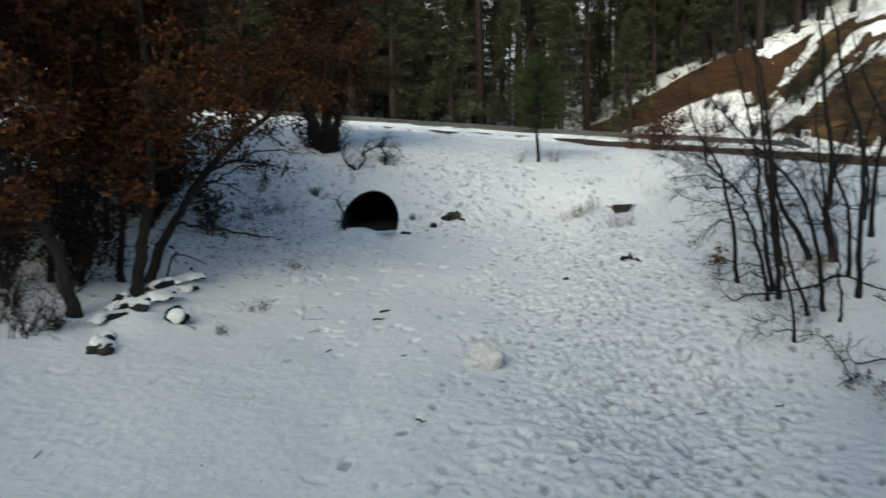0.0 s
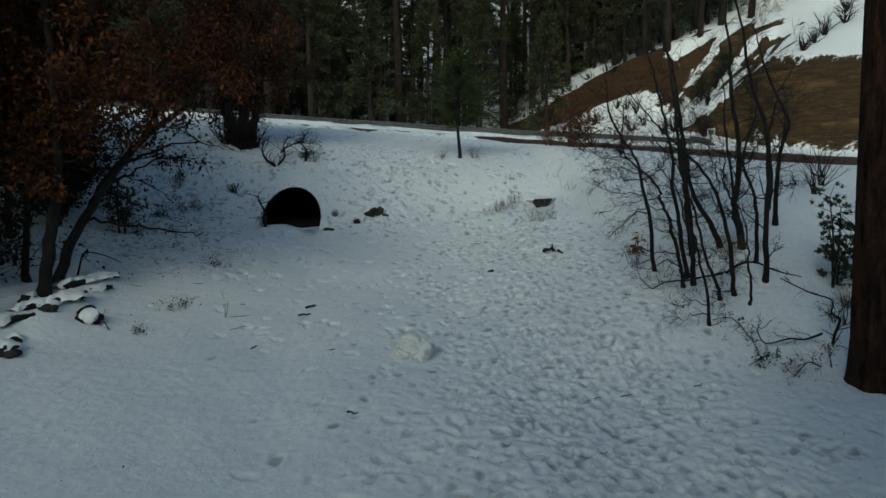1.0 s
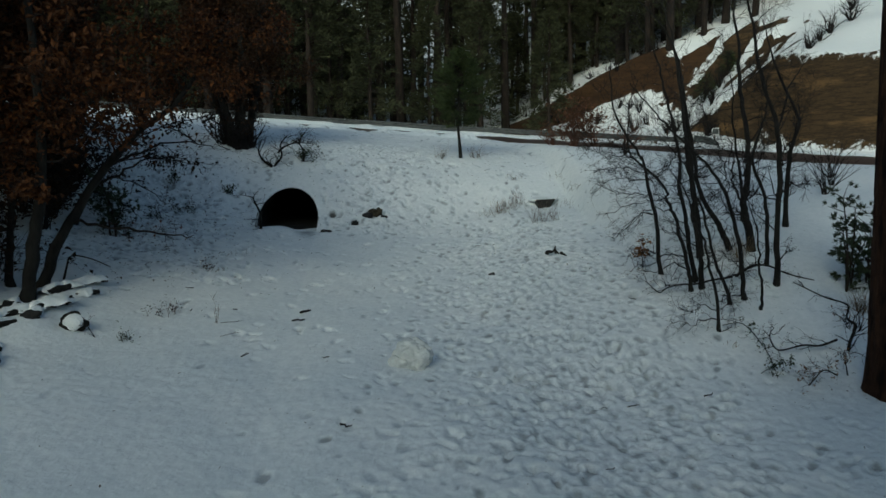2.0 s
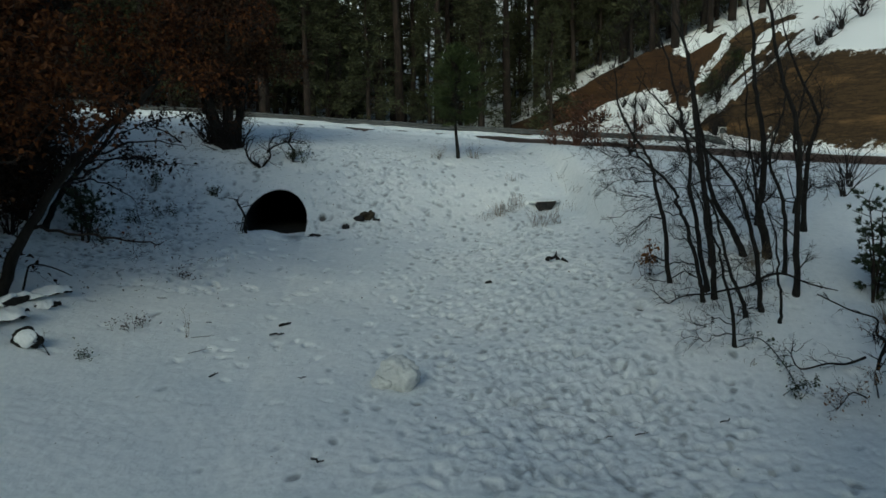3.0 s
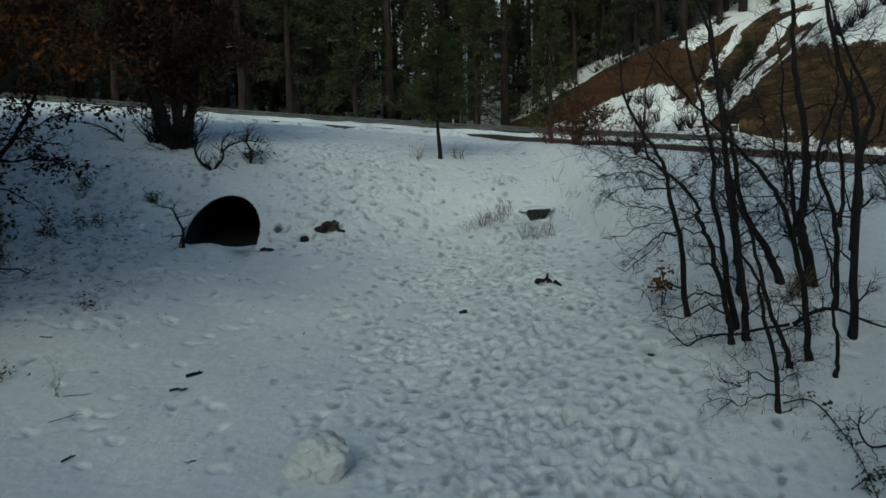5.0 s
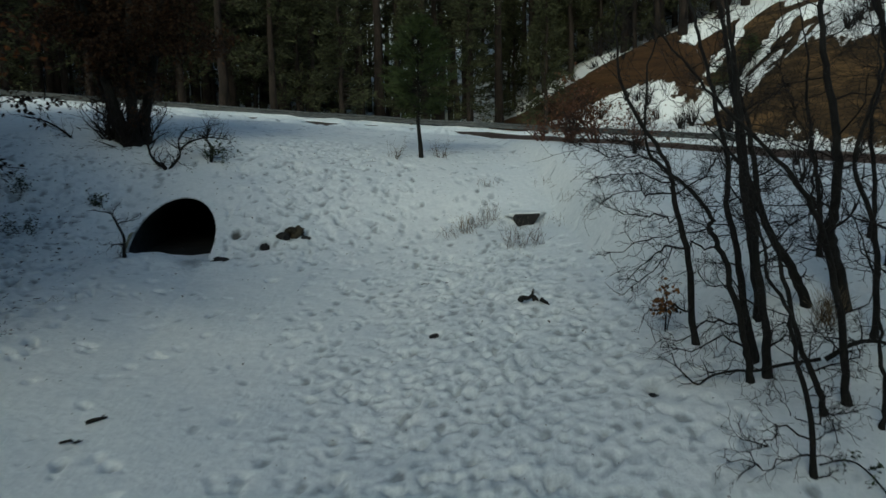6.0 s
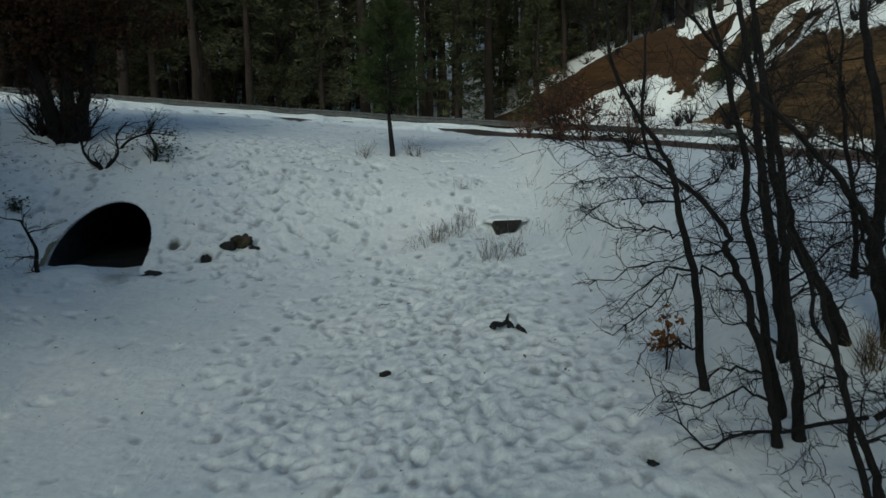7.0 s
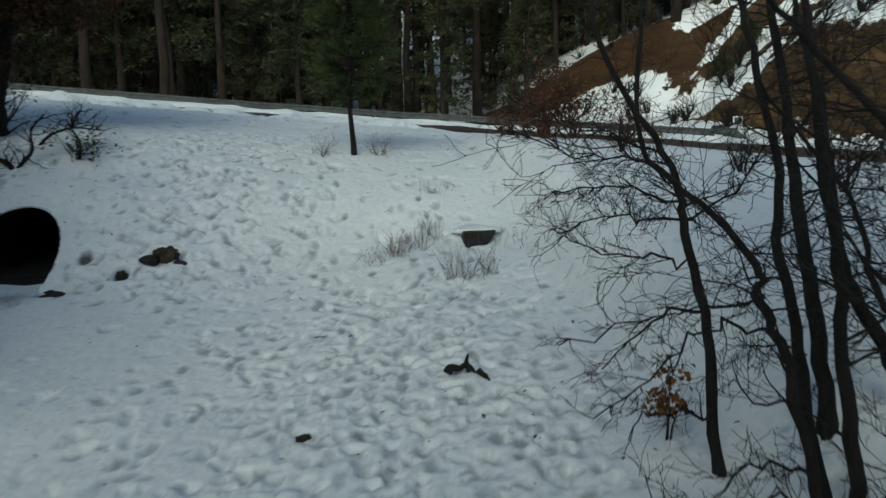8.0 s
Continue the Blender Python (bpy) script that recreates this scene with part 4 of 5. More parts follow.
oak(-8.14, 14.79, 0.080, [(0.09, 1.17), (0.41, 2.32), (0.74, 3.67), (0.75, 5.32)], 26, LEAFY, CLUMP, 16, 1.8, 0.33, 8000, RUSSET, 0.13)
oak(-9.48, 19.41, 0.076, [(-0.08, 0.98), (-0.13, 2.32), (0.1, 3.6), (0.3, 5.0)], 27, LEAFY, CLUMP, 15, 2.0, 0.36, 7500, RUSSET, 0.14)
# back row in the darkened leaf colour, its shade painted in
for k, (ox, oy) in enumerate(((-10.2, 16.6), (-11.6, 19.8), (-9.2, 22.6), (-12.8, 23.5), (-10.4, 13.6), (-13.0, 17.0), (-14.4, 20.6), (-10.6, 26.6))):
    oak(ox, oy, 0.09, [(0.1, 1.1), (0.05 * k - 0.1, 2.3), (0.2, 3.7), (0.3, 5.0)], 60 + k, "oak behind the clump, dense brown leaves darkened as if shaded", CLUMP, 14, 2.0, 0.36, 8000, SHADED_LEAF, 0.16, leaf_min=1.6)
# the stout many-stemmed oak over the culvert
for k, (ox, oy, lean) in enumerate(((-4.75, 28.4, -0.25), (-4.45, 28.3, 0.05), (-4.25, 28.55, 0.2), (-4.95, 28.7, -0.3), (-4.6, 28.8, 0.0))):
    oak(ox, oy, 0.21, [(lean * 0.5, 0.8), (lean * 1.4, 1.7), (lean * 2.4, 2.9), (lean * 3.4, 4.2)], 31 + k, "stem of a stout brown-leaved oak on the bank's crest", "stems of the crest oak", 16, 1.6, 0.2, 8000, BROWN, 0.12, leaf_min=2.0)


def pine_meshes(seed, height, bare, spread, mat, thick, sprays=14, size=0.42, branches=95):
    """Trunk and crown meshes of a forest pine."""
    rng = random.Random(seed)
    t = Build()
    pts = [Vector((0, 0, -0.6))]
    for k in range(1, 9):
        pts.append(Vector((rng.gauss(0, 0.05), rng.gauss(0, 0.05), height * k / 8 - (0.3 if k == 8 else 0))))
    t.tube(pts, [thick * (1.15 - k / 8.2) for k in range(9)], 9)
    c = Build()
    for k in range(branches):
        f = (k + rng.random()) / branches
        z = height * (bare + (1 - bare) * f)
        reach = spread * (1 - f) ** 0.7 * rng.uniform(0.55, 1.15) + 0.25
        a = rng.uniform(0, 2 * math.pi)
        d = Vector((math.cos(a), math.sin(a), rng.uniform(-0.25, 0.25)))
        root = Vector((0, 0, z))
        tip = root + d * reach + Vector((0, 0, -0.06 * reach * reach))
        t.tube([root, root.lerp(tip, 0.5) + Vector((0, 0, 0.05)), tip], [0.035, 0.022, 0.008], 3, False)
        for j in range(sprays):
            q = root.lerp(tip, 0.25 + 0.75 * (j + rng.random()) / sprays)
            for m in range(3):
                c.leaf(q + Vector((rng.gauss(0, 0.12), rng.gauss(0, 0.12), rng.gauss(0, 0.12))), turned(d + Vector((0, 0, 0.2)), rng.uniform(0.1, 1.1), rng), turned((0, 0, 1), rng.uniform(0, 1.5), rng), size * rng.uniform(0.6, 1.2), size * rng.uniform(0.12, 0.3))
    return t.mesh("trunk", PINEBARK), c.mesh("crown", mat, True)


def forest():
    rng = random.Random(5)
    kinds = []
    for k, (h, bare, spread, thick) in enumerate(((17, 0.38, 2.6, 0.26), (20, 0.45, 2.8, 0.30), (14, 0.22, 2.4, 0.22), (10, 0.08, 2.1, 0.16), (23, 0.5, 3.0, 0.34))):
        tr, cr = pine_meshes(40 + k, h, bare, spread, NEEDLE, thick)
        ob = thing("pine_tree", 0, 0, 0, "dark green forest pine with a straight trunk in snow", "tree", "pines of the forest")
        part("trunk", tr, ob)
        part("crown", cr, ob)
        kinds.append(ob)
    used = [False] * len(kinds)
    spots = []
    for k in range(4000):
        x, y = rng.uniform(-46, 44), rng.uniform(49, 96)
        s = 0.912 * (x - 25.4) + 0.409 * (y - 41.5)
        u = -0.409 * (x - 25.4) + 0.912 * (y - 41.5)
        if y < float(road_y(x)) + 6.5 or (s > -2.0 and u < 33 and s < 6.0) or (s > -2.0 and u < 10.5):
            continue
        if x > 2 and y < 58:
            continue
        if -2 < x < 22 and rng.random() < 0.5:
            continue
        gap = 2.6 if x < 0 else 3.0
        if all((x - a) ** 2 + (y - c) ** 2 > gap * gap for a, c in spots):
            spots.append((x, y))
        if len(spots) >= 300:
            break
    for k in range(900):
        s, u = rng.uniform(4.8, 12), rng.uniform(12.5, 36)
        x, y = 25.4 + 0.912 * s - 0.409 * u, 41.5 + 0.409 * s + 0.912 * u
        if all((x - a) ** 2 + (y - c) ** 2 > 4.0 for a, c in spots):
            spots.append((x, y))
        if len(spots) >= 370:
            break
    # unseen pines added behind the hollow to shade its near floor
    for k in range(400):
        x, y = rng.uniform(-34, 34), rng.uniform(-34, -7)
        if all((x - a) ** 2 + (y - c) ** 2 > 14 for a, c in spots):
            spots.append((x, y))
        if len(spots) >= 410:
            break
    for x, y in spots:
        k = rng.choice((0, 2, 3, 3, 3, 2, 4)) if x < 0 else (rng.choice((1, 4, 0, 3, 2)) if 2 < x < 13 else rng.choice((0, 1, 4, 2, 2, 3, 3, 3)))
        m = pose(x, y, gz(x, y), rng.uniform(-1.5, 1.5), rng.uniform(-1.5, 1.5), rng.uniform(0, 360))
        if not used[k]:
            kinds[k].matrix_world = m
            used[k] = True
        else:
            copy_thing(kinds[k], m)


forest()


def shade_pine(x, y, height, seed):
    """An unseen pine, added to throw shade on the right-hand slope."""
    tr, cr = pine_meshes(seed, height, 0.12, 2.2, NEEDLE, 0.16)
    ob = thing("shade_pine", x, y, gz(x, y), "unseen dark green pine added beside the hollow to shade the slope", "tree", "pines beside the hollow")
    part("trunk", tr, ob)
    part("crown", cr, ob)


# both stand out of view, only their shade is wanted
shade_pine(5.6, 2.2, 9.5, 301)
shade_pine(7.8, 4.6, 9.0, 302)


def needle_tuft(b, p, d, rng, count, long, width):
    for k in range(count):
        b.blade(p, Vector(p) + turned(d, abs(rng.gauss(0, 0.65)), rng) * long * rng.uniform(0.7, 1.1), width)


def small_pine():
    rng = random.Random(77)
    x, y = 3.69, 28.32
    ob = thing("young_pine", x, y, gz(x, y), "young green pine with a bare lower trunk on the bank", "tree")
    t = Build()
    t.tube(spline([Vector((0.03, 0, -0.3)), Vector((0, 0, 0.4)), Vector((-0.06, 0, 1.3)), Vector((-0.02, 0, 2.6)), Vector((0, 0, 4.0))], 4), [0.085 - 0.0047 * k for k in range(17)], 9, True, 0.05, rng)
    c = Build()
    for k in range(150):
        f = (k + rng.random()) / 150
        z = 1.25 + 2.75 * f
        reach = 1.12 * math.sin(math.pi * min(1, 0.22 + 0.76 * f)) ** 0.7 * rng.uniform(0.6, 1.05)
        a = rng.uniform(0, 6.283)
        d = Vector((math.cos(a), math.sin(a), rng.uniform(-0.15, 0.5)))
        p = Vector((0, 0, z))
        q = p + d.normalized() * reach
        t.tube([p, p.lerp(q, 0.5), q], [0.018, 0.012, 0.005], 3, False)
        for j in range(6):
            needle_tuft(c, p.lerp(q, 0.3 + 0.7 * (j + rng.random()) / 6), d + Vector((0, 0, 0.3)), rng, 12, 0.25, 0.012)
    part("trunk", t.mesh("trunk", OAK), ob)
    part("crown", c.mesh("crown", NEEDLE_BRIGHT, True), ob)


small_pine()


def ponderosa():
    """The old pine by the thicket: a plated trunk with a root flare, its crown high up."""
    x, y, r = 8.61, 11.4, 0.37
    rng = random.Random(9)
    z0 = gz(x, y)
    ob = thing("ponderosa_pine", x, y, z0, "massive old pine trunk with reddish-brown plated bark in snow", "tree")
    bm = bmesh.new()
    n, rows, top = 72, 170, 13.0
    grid = []
    for k in range(rows + 1):
        z = -0.5 + (top + 0.5) * (k / rows) ** 1.25
        base = r * (1 - 0.022 * max(0, z)) + 0.12 * math.exp(-max(0, z + 0.2) / 0.3)
        ring = []
        for s in range(n):
            a = 2 * math.pi * s / n
            c = Vector((math.cos(a) * 2.6, math.sin(a) * 2.6, z * 0.9))
            plate = abs(noise.noise(c * 1.15)) + 0.5 * abs(noise.noise(c * 2.7))
            lobe = 0.025 * math.exp(-max(0, z + 0.1) / 0.3) * math.sin(a * 5 + 0.6)
            rr = base + lobe + 0.045 * min(0.8, plate * 2.2) - 0.02
            ring.append(bm.verts.new((math.cos(a) * rr - 0.016 * z, math.sin(a) * rr, z)))
        grid.append(ring)
    for k in range(rows):
        for s in range(n):
            t = (s + 1) % n
            bm.faces.new((grid[k][s], grid[k][t], grid[k + 1][t], grid[k + 1][s]))
    me = bpy.data.meshes.new("trunk")
    bm.to_mesh(me)
    bm.free()
    me.materials.append(PONDEROSA)
    me.polygons.foreach_set("use_smooth", [True] * len(me.polygons))
    part("trunk", me, ob)
    tr, cr = pine_meshes(91, 11.0, 0.12, 2.6, NEEDLE, 0.25)
    c = part("crown", cr, ob)
    c.location = (-0.15, 0, 9.5)
    b = part("top_branches", tr, ob)
    b.location = (-0.15, 0, 9.5)


ponderosa()

# ---- snow lump, stones and dead wood ----
def put(name, me, x, y, label, category, sink=0.0, turn=0.0, group=""):
    ob = new(name, me)
    ob.matrix_world = pose(x, y, gz(x, y) - sink, 0, 0, turn)
    return tagged(ob, label, category, group)


def boulder_of_snow():
    ob = thing("snow_boulder", 0.77, 13.12, gz(0.77, 13.12), "rolled lump of old greyish snow on the hollow's floor", "snow lump")
    body = part("main_lump", rough_stone(4, 0.3, PILE, (1.1, 0.9, 0.98), "main_lump", 5, 0.42), ob)
    body.location = (0.04, 0, 0.17)
    side = part("side_lump", rough_stone(15, 0.19, PILE, (1.1, 0.9, 0.8), "side_lump", 4, 0.45), ob)
    side.location = (-0.24, -0.06, 0.05)


boulder_of_snow()
put("brown_stone", rough_stone(6, 0.2, STONE, (1.0, 0.9, 0.85), "brown_stone", 4, 0.75), 0.36, 24.3, "brown rounded stone poking out of the snow", "stone", -0.06)
put("dark_stone", rough_stone(9, 0.12, DARKSTONE, (1.2, 0.8, 0.85), "dark_stone", 3, 0.6), 0.06, 24.2, "dark stone beside a brown one at the bank's foot", "stone", -0.02)
put("dark_stone", rough_stone(10, 0.09, DARKSTONE, (1.4, 0.9, 0.8), "dark_stone", 2, 0.5), 0.6, 24.22, "small dark stone beside a brown one", "stone", 0.0)
put("dark_stone", rough_stone(18, 0.14, DARKSTONE, (1.4, 0.8, 0.55), "dark_stone", 3, 0.8), -1.27, 23.45, "dark stone at the culvert's mouth", "stone", 0.04)
# stone added to darken this hole in place of its shade
put("hole_lump", rough_stone(14, 0.13, DARKSTONE, (0.75, 0.7, 1.0), "hole_lump", 3, 0.7), -0.34, 24.0, "dark lump standing in for the shade in a hole beside the culvert", "stone", 0.15)
put("hole_lump", rough_stone(12, 0.07, DARKSTONE, (1.2, 0.9, 0.6), "hole_lump", 3, 0.9), 5.74, 15.62, "dark wet stone in a thawed hole", "stone", 0.10)
put("snowy_stone", rough_stone(13, 0.062, DARKSTONE, (1.3, 0.8, 0.7), "snowy_stone", 3, 0.9), 3.13, 18.47, "small half-buried dark stone on trodden snow", "stone", 0.05)


def slab():
    bm = bmesh.new()
    low = [bm.verts.new(v) for v in ((-0.27, -0.14, -0.3), (0.02, -0.2, -0.28), (0.2, 0.3, -0.1), (-0.26, 0.3, -0.1))]
    top = [bm.verts.new(v) for v in ((-0.29, -0.2, 0.1), (0.31, -0.26, 0.13), (0.34, 0.3, 0.15), (-0.3, 0.3, 0.12))]
    bm.faces.new(list(reversed(low)))
    bm.faces.new(top)
    for k in range(4):
        bm.faces.new((low[k], low[(k + 1) % 4], top[(k + 1) % 4], top[k]))
    bmesh.ops.bevel(bm, geom=bm.edges[:], offset=0.02, segments=2, affect="EDGES")
    bmesh.ops.subdivide_edges(bm, edges=bm.edges[:], cuts=1)
    for v in bm.verts:
        v.co += noise.noise_vector(v.co * 7) * 0.012
    me = bpy.data.meshes.new("slab")
    bm.to_mesh(me)
    bm.free()
    me.materials.append(DARKSTONE)
    return me


def stone_slab():
    ob = thing("stone_slab", 5.98, 24.3, gz(5.98, 24.3) + 0.07, "dark angular stone slab under a snow cap in the bank", "stone")
    part("slab", slab(), ob)
    cap = part("snow_cap", rough_stone(21, 0.5, SNOW, (1.0, 1.0, 0.2), "snow_cap", 4, 0.35), ob, "smooth white snow cap")
    cap.location = (0.08, 0.38, 0.09)


stone_slab()


def dead_branch(x, y, stations_, radius, seed, label, twigs=8, twig=0.35, name="fallen_branch", mat=None, lift=0.0, group="", leaves=0, leaf_mat=None):
    """A dead branch through stations (across, along, up) from where it lies."""
    rng = random.Random(seed)
    ob = thing(name, x, y, gz(x, y) + lift, label, "branch", group)
    run = spline([Vector(p) for p in stations_], 5)
    n = len(run)
    b = Build()
    b.tube(run, [radius * (1 - 0.7 * k / (n - 1)) for k in range(n)], 6, True, 0.12, rng)
    part("stem", b.mesh("stem", mat or OAK), ob)
    tips = []
    if twigs:
        for k in range(twigs):
            tb = Build()
            i = rng.randint(1, n - 2)
            d = turned(run[i + 1] - run[i], rng.uniform(0.4, 1.1), rng)
            d.z = abs(d.z) * 0.7 + 0.1
            grow(tb, run[i], d, twig * rng.uniform(0.5, 1.3), radius * 0.35, 1, rng, tips, 0.3, 0.0, 4)
            part("twig", tb.mesh("twig", TWIG), ob)
    if leaves:
        lf = Build()
        for k in range(leaves):
            p, d = rng.choice(tips)
            lf.leaf(p + Vector((rng.gauss(0, 0.03), rng.gauss(0, 0.03), rng.gauss(0, 0.03))), turned((0, 0, -1), rng.uniform(0.2, 1.8), rng), turned((0, 0, 1), rng.uniform(0, 1.2), rng), 0.06 * rng.uniform(0.7, 1.3), 0.035)
        part("leaves", lf.mesh("leaves", leaf_mat, True), ob, "withered leaves")
    return ob


# wood lying in the thicket
dead_branch(6.3, 15.5, [(1.55, -0.2, 0.36), (1.1, -0.1, 0.28), (0.75, -0.05, 0.2), (0.5, 0, 0.2), (0.2, 0.02, 0.14), (0, 0, 0.04), (-0.1, 0.12, 0.12), (-0.2, 0.25, 0.24)], 0.027, 1, "dark crooked fallen branch lying between the oaks", 13, 0.5)
dead_branch(7.95, 15.2, [(-0.1, 0, 0.2), (0.2, -0.1, 0.42), (0.5, -0.2, 0.45), (0.8, -0.5, 0.3), (1.2, -0.8, 0.2)], 0.036, 2, "dark broken branch propped on the snowy slope", 9, 0.4)
dead_branch(5.02, 19.35, [(-0.25, 0, 0.0), (-0.2, 0.02, 0.06), (-0.1, 0, 0.05), (0.0, 0.02, 0.09), (0.1, 0, -0.03)], 0.058, 3, "dark forked piece of dead wood in the snow", 0, name="dead_wood")
dead_branch(5.02, 19.37, [(0.03, 0, 0.0), (-0.01, 0.02, 0.1), (0.015, 0.05, 0.2)], 0.046, 4, "dark upright stub of dead wood in the snow", 0, name="dead_wood")
dead_branch(5.16, 19.25, [(-0.03, 0, 0.04), (0.04, -0.08, 0.0), (0.08, -0.16, -0.03)], 0.045, 5, "short dark piece of dead wood in the snow", 0, name="dead_wood")
# the broken stub beside the culvert
dead_branch(-3.15, 22.85, [(0.02, 0, -0.2), (0, 0, 0.15), (0.02, 0, 0.42), (-0.1, 0, 0.72), (-0.22, 0, 0.98)], 0.055, 6, "broken dark stub with thin twigs beside the culvert", 7, 0.6, name="broken_stub")
dead_branch(-3.27, 26.85, [(0, 0, -0.15), (0.02, 0, 0.05), (-0.25, 0.05, 0.22), (-0.4, 0.1, 0.55), (-0.3, 0.2, 0.95)], 0.06, 7, "crooked dark forked branch on the bank's slope", 12, 0.6, name="forked_branch")
dead_branch(-3.22, 26.9, [(0, 0, -0.1), (0.16, 0.05, 0.1), (0.34, 0.1, 0.35), (0.3, 0.2, 0.75), (0.55, 0.3, 1.1)], 0.05, 8, "crooked dark branch on the bank's slope", 14, 0.65, name="forked_branch")
dead_branch(-2.2, 27.6, [(0, 0, -0.1), (0.05, 0, 0.3), (-0.1, 0, 0.65), (0.1, 0.1, 1.0)], 0.04, 9, "bare dark bush on the crest by the oak", 22, 0.6, name="bare_bush")
dead_branch(-3.2, 28.0, [(0, 0, -0.1), (0.3, 0, 0.2), (0.8, 0, 0.35), (1.3, 0.1, 0.3)], 0.04, 10, "bare dark branch trailing from the crest oak", 18, 0.6, name="bare_bush")
dead_branch(-6.0, 28.2, [(0, 0, -0.1), (-0.3, 0, 0.2), (-0.8, 0, 0.5), (-1.3, 0.1, 0.6)], 0.04, 11, "bare dark branch trailing from the crest oak", 18, 0.6, name="bare_bush")


# ---- shrubs ----
REDLEAF = leaf_material("reddish_dry_leaves", (0.05, 0.022, 0.012), (0.17, 0.08, 0.04))

def shrub(x, y, stems, height, spread, seed, label, mat, leaves=0, leaf_mat=None, leaf_size=0.05, kids=4, name="shrub", group="", level=1, thick=0.011, crook=0.17):
    """Many thin stems from one root."""
    rng = random.Random(seed)
    ob = thing(name, x, y, gz(x, y), label, "shrub", group)
    tips = []
    joined = Build()
    for k in range(stems):
        b = joined if name == "brush" else Build()
        d = turned((0, 0, 1), abs(rng.gauss(0, spread)), rng)
        p = Vector((rng.gauss(0, 0.12 * spread), rng.gauss(0, 0.12 * spread), -0.08))
        grow(b, p, d, height * rng.uniform(0.55, 1.1), thick, level, rng, tips, crook, 0.04, kids)
        if name != "brush":
            part("stem", b.mesh("stem", mat), ob)
    if name == "brush":
        tagged(part("tangle", joined.mesh("tangle", mat), ob), kind="stuff")
    if leaves:
        lf = Build()
        for k in range(leaves):
            p, d = rng.choice(tips)
            lf.leaf(p + Vector((rng.gauss(0, 0.06), rng.gauss(0, 0.06), rng.gauss(0, 0.06))), turned((0, 0, 1), rng.uniform(0.3, 2.2), rng), turned((0, 0, 1), rng.uniform(0, 1.2), rng), leaf_size * rng.uniform(0.7, 1.3), leaf_size * 0.55)
        part("leaves", lf.mesh("leaves", leaf_mat, True), ob, "sparse withered leaves")
    return ob


shrub(8.75, 30.3, 22, 1.9, 0.5, 1, "reddish bare shrub with dry leaves at the road's edge", REDTWIG, 900, REDLEAF, 0.13, 5, thick=0.028)
shrub(9.9, 31.2, 14, 1.6, 0.5, 2, "reddish bare shrub at the road's edge", REDTWIG, 500, REDLEAF, 0.12, 5, thick=0.028)
shrub(11.3, 31.0, 14, 1.3, 0.6, 3, "low reddish shrub at the road's edge", REDTWIG, 250, REDLEAF, 0.11, 5, thick=0.028)
shrub(7.9, 30.6, 12, 0.9, 0.6, 30, "low reddish shrub on the crest", REDTWIG, 200, REDLEAF, 0.09, 5, thick=0.028)
shrub(3.0, 28.3, 10, 0.55, 0.6, 4, "thin grey weeds beside the young pine", WEED)
shrub(4.3, 28.45, 14, 0.6, 0.7, 5, "thin grey weeds beside the young pine", WEED)


def leafy_sprout():
    """A low oak sprout with broad tan leaves in two bunches."""
    rng = random.Random(71)
    x, y = 6.62, 17.36
    ob = thing("oak_sprout", x, y, gz(x, y), "small oak sprout holding bunches of tan withered leaves", "shrub")
    for bunch, (dx, dy, dz, n) in enumerate(((-0.07, -0.05, 0.44, 62), (0.03, 0.02, 0.7, 30), (0.15, -0.03, 0.38, 12))):
        top = Vector((dx, dy, dz))
        b = Build()
        tips = []
        b.tube(spline([Vector((0.02 * bunch, 0, -0.1)), Vector((dx * 0.3 + 0.03, dy * 0.5, dz * 0.5)), top], 4), [0.011 - 0.0008 * k for k in range(9)], 5)
        for k in range(3):
            grow(b, top, turned((0, 0, 1), rng.uniform(0.3, 1.2), rng), rng.uniform(0.1, 0.28), 0.005, 1, rng, tips, 0.3, 0.02, 3)
        part("stem", b.mesh("stem", TWIG), ob)
        lf = Build()
        for k in range(n):
            p = top + Vector((rng.gauss(0, 0.075), rng.gauss(0, 0.07), rng.gauss(-0.02, 0.065)))
            long = rng.uniform(0.05, 0.10)
            lf.leaf(p, turned((0, 0, -1), rng.uniform(0.2, 1.6), rng), turned((0, -1, 0.3), rng.uniform(0, 0.9), rng), long, long * rng.uniform(0.55, 0.85))
        part("leaf_bunch", lf.mesh("leaf_bunch", TAN if bunch < 2 else SHADED_LEAF, True), ob, "bunch of withered oak leaves")


leafy_sprout()
shrub(8.38, 16.0, 60, 0.55, 0.5, 8, "clump of dry brown grass under the oaks", DRYGRASS, 0, None, 0.05, 0, "grass_clump", "", 0, 0.006)
shrub(8.6, 16.2, 50, 0.5, 0.5, 9, "clump of dry brown grass under the oaks", DRYGRASS, 0, None, 0.05, 0, "grass_clump", "", 0, 0.006)
shrub(9.7, 13.7, 60, 0.55, 0.5, 10, "clump of dry brown grass under a pine bush", DRYGRASS, 0, None, 0.05, 0, "grass_clump", "", 0, 0.006)
shrub(9.3, 13.3, 12, 0.6, 0.8, 11, "low bare shrub with a few dead leaves", TWIG, 60, TAN, 0.06, 4)
for k, (sx, sy, h) in enumerate(((6.75, 15.1, 0.55), (7.0, 14.75, 0.5), (6.75, 16.4, 0.55), (7.15, 14.2, 0.45), (7.6, 15.4, 0.5))):
    shrub(sx, sy, 5, h, 1.15, 240 + k, "low spreading bare twigs between the oaks", TWIG, 0, None, 0.05, 5, group="low twigs of the thicket", thick=0.0055, crook=0.34)
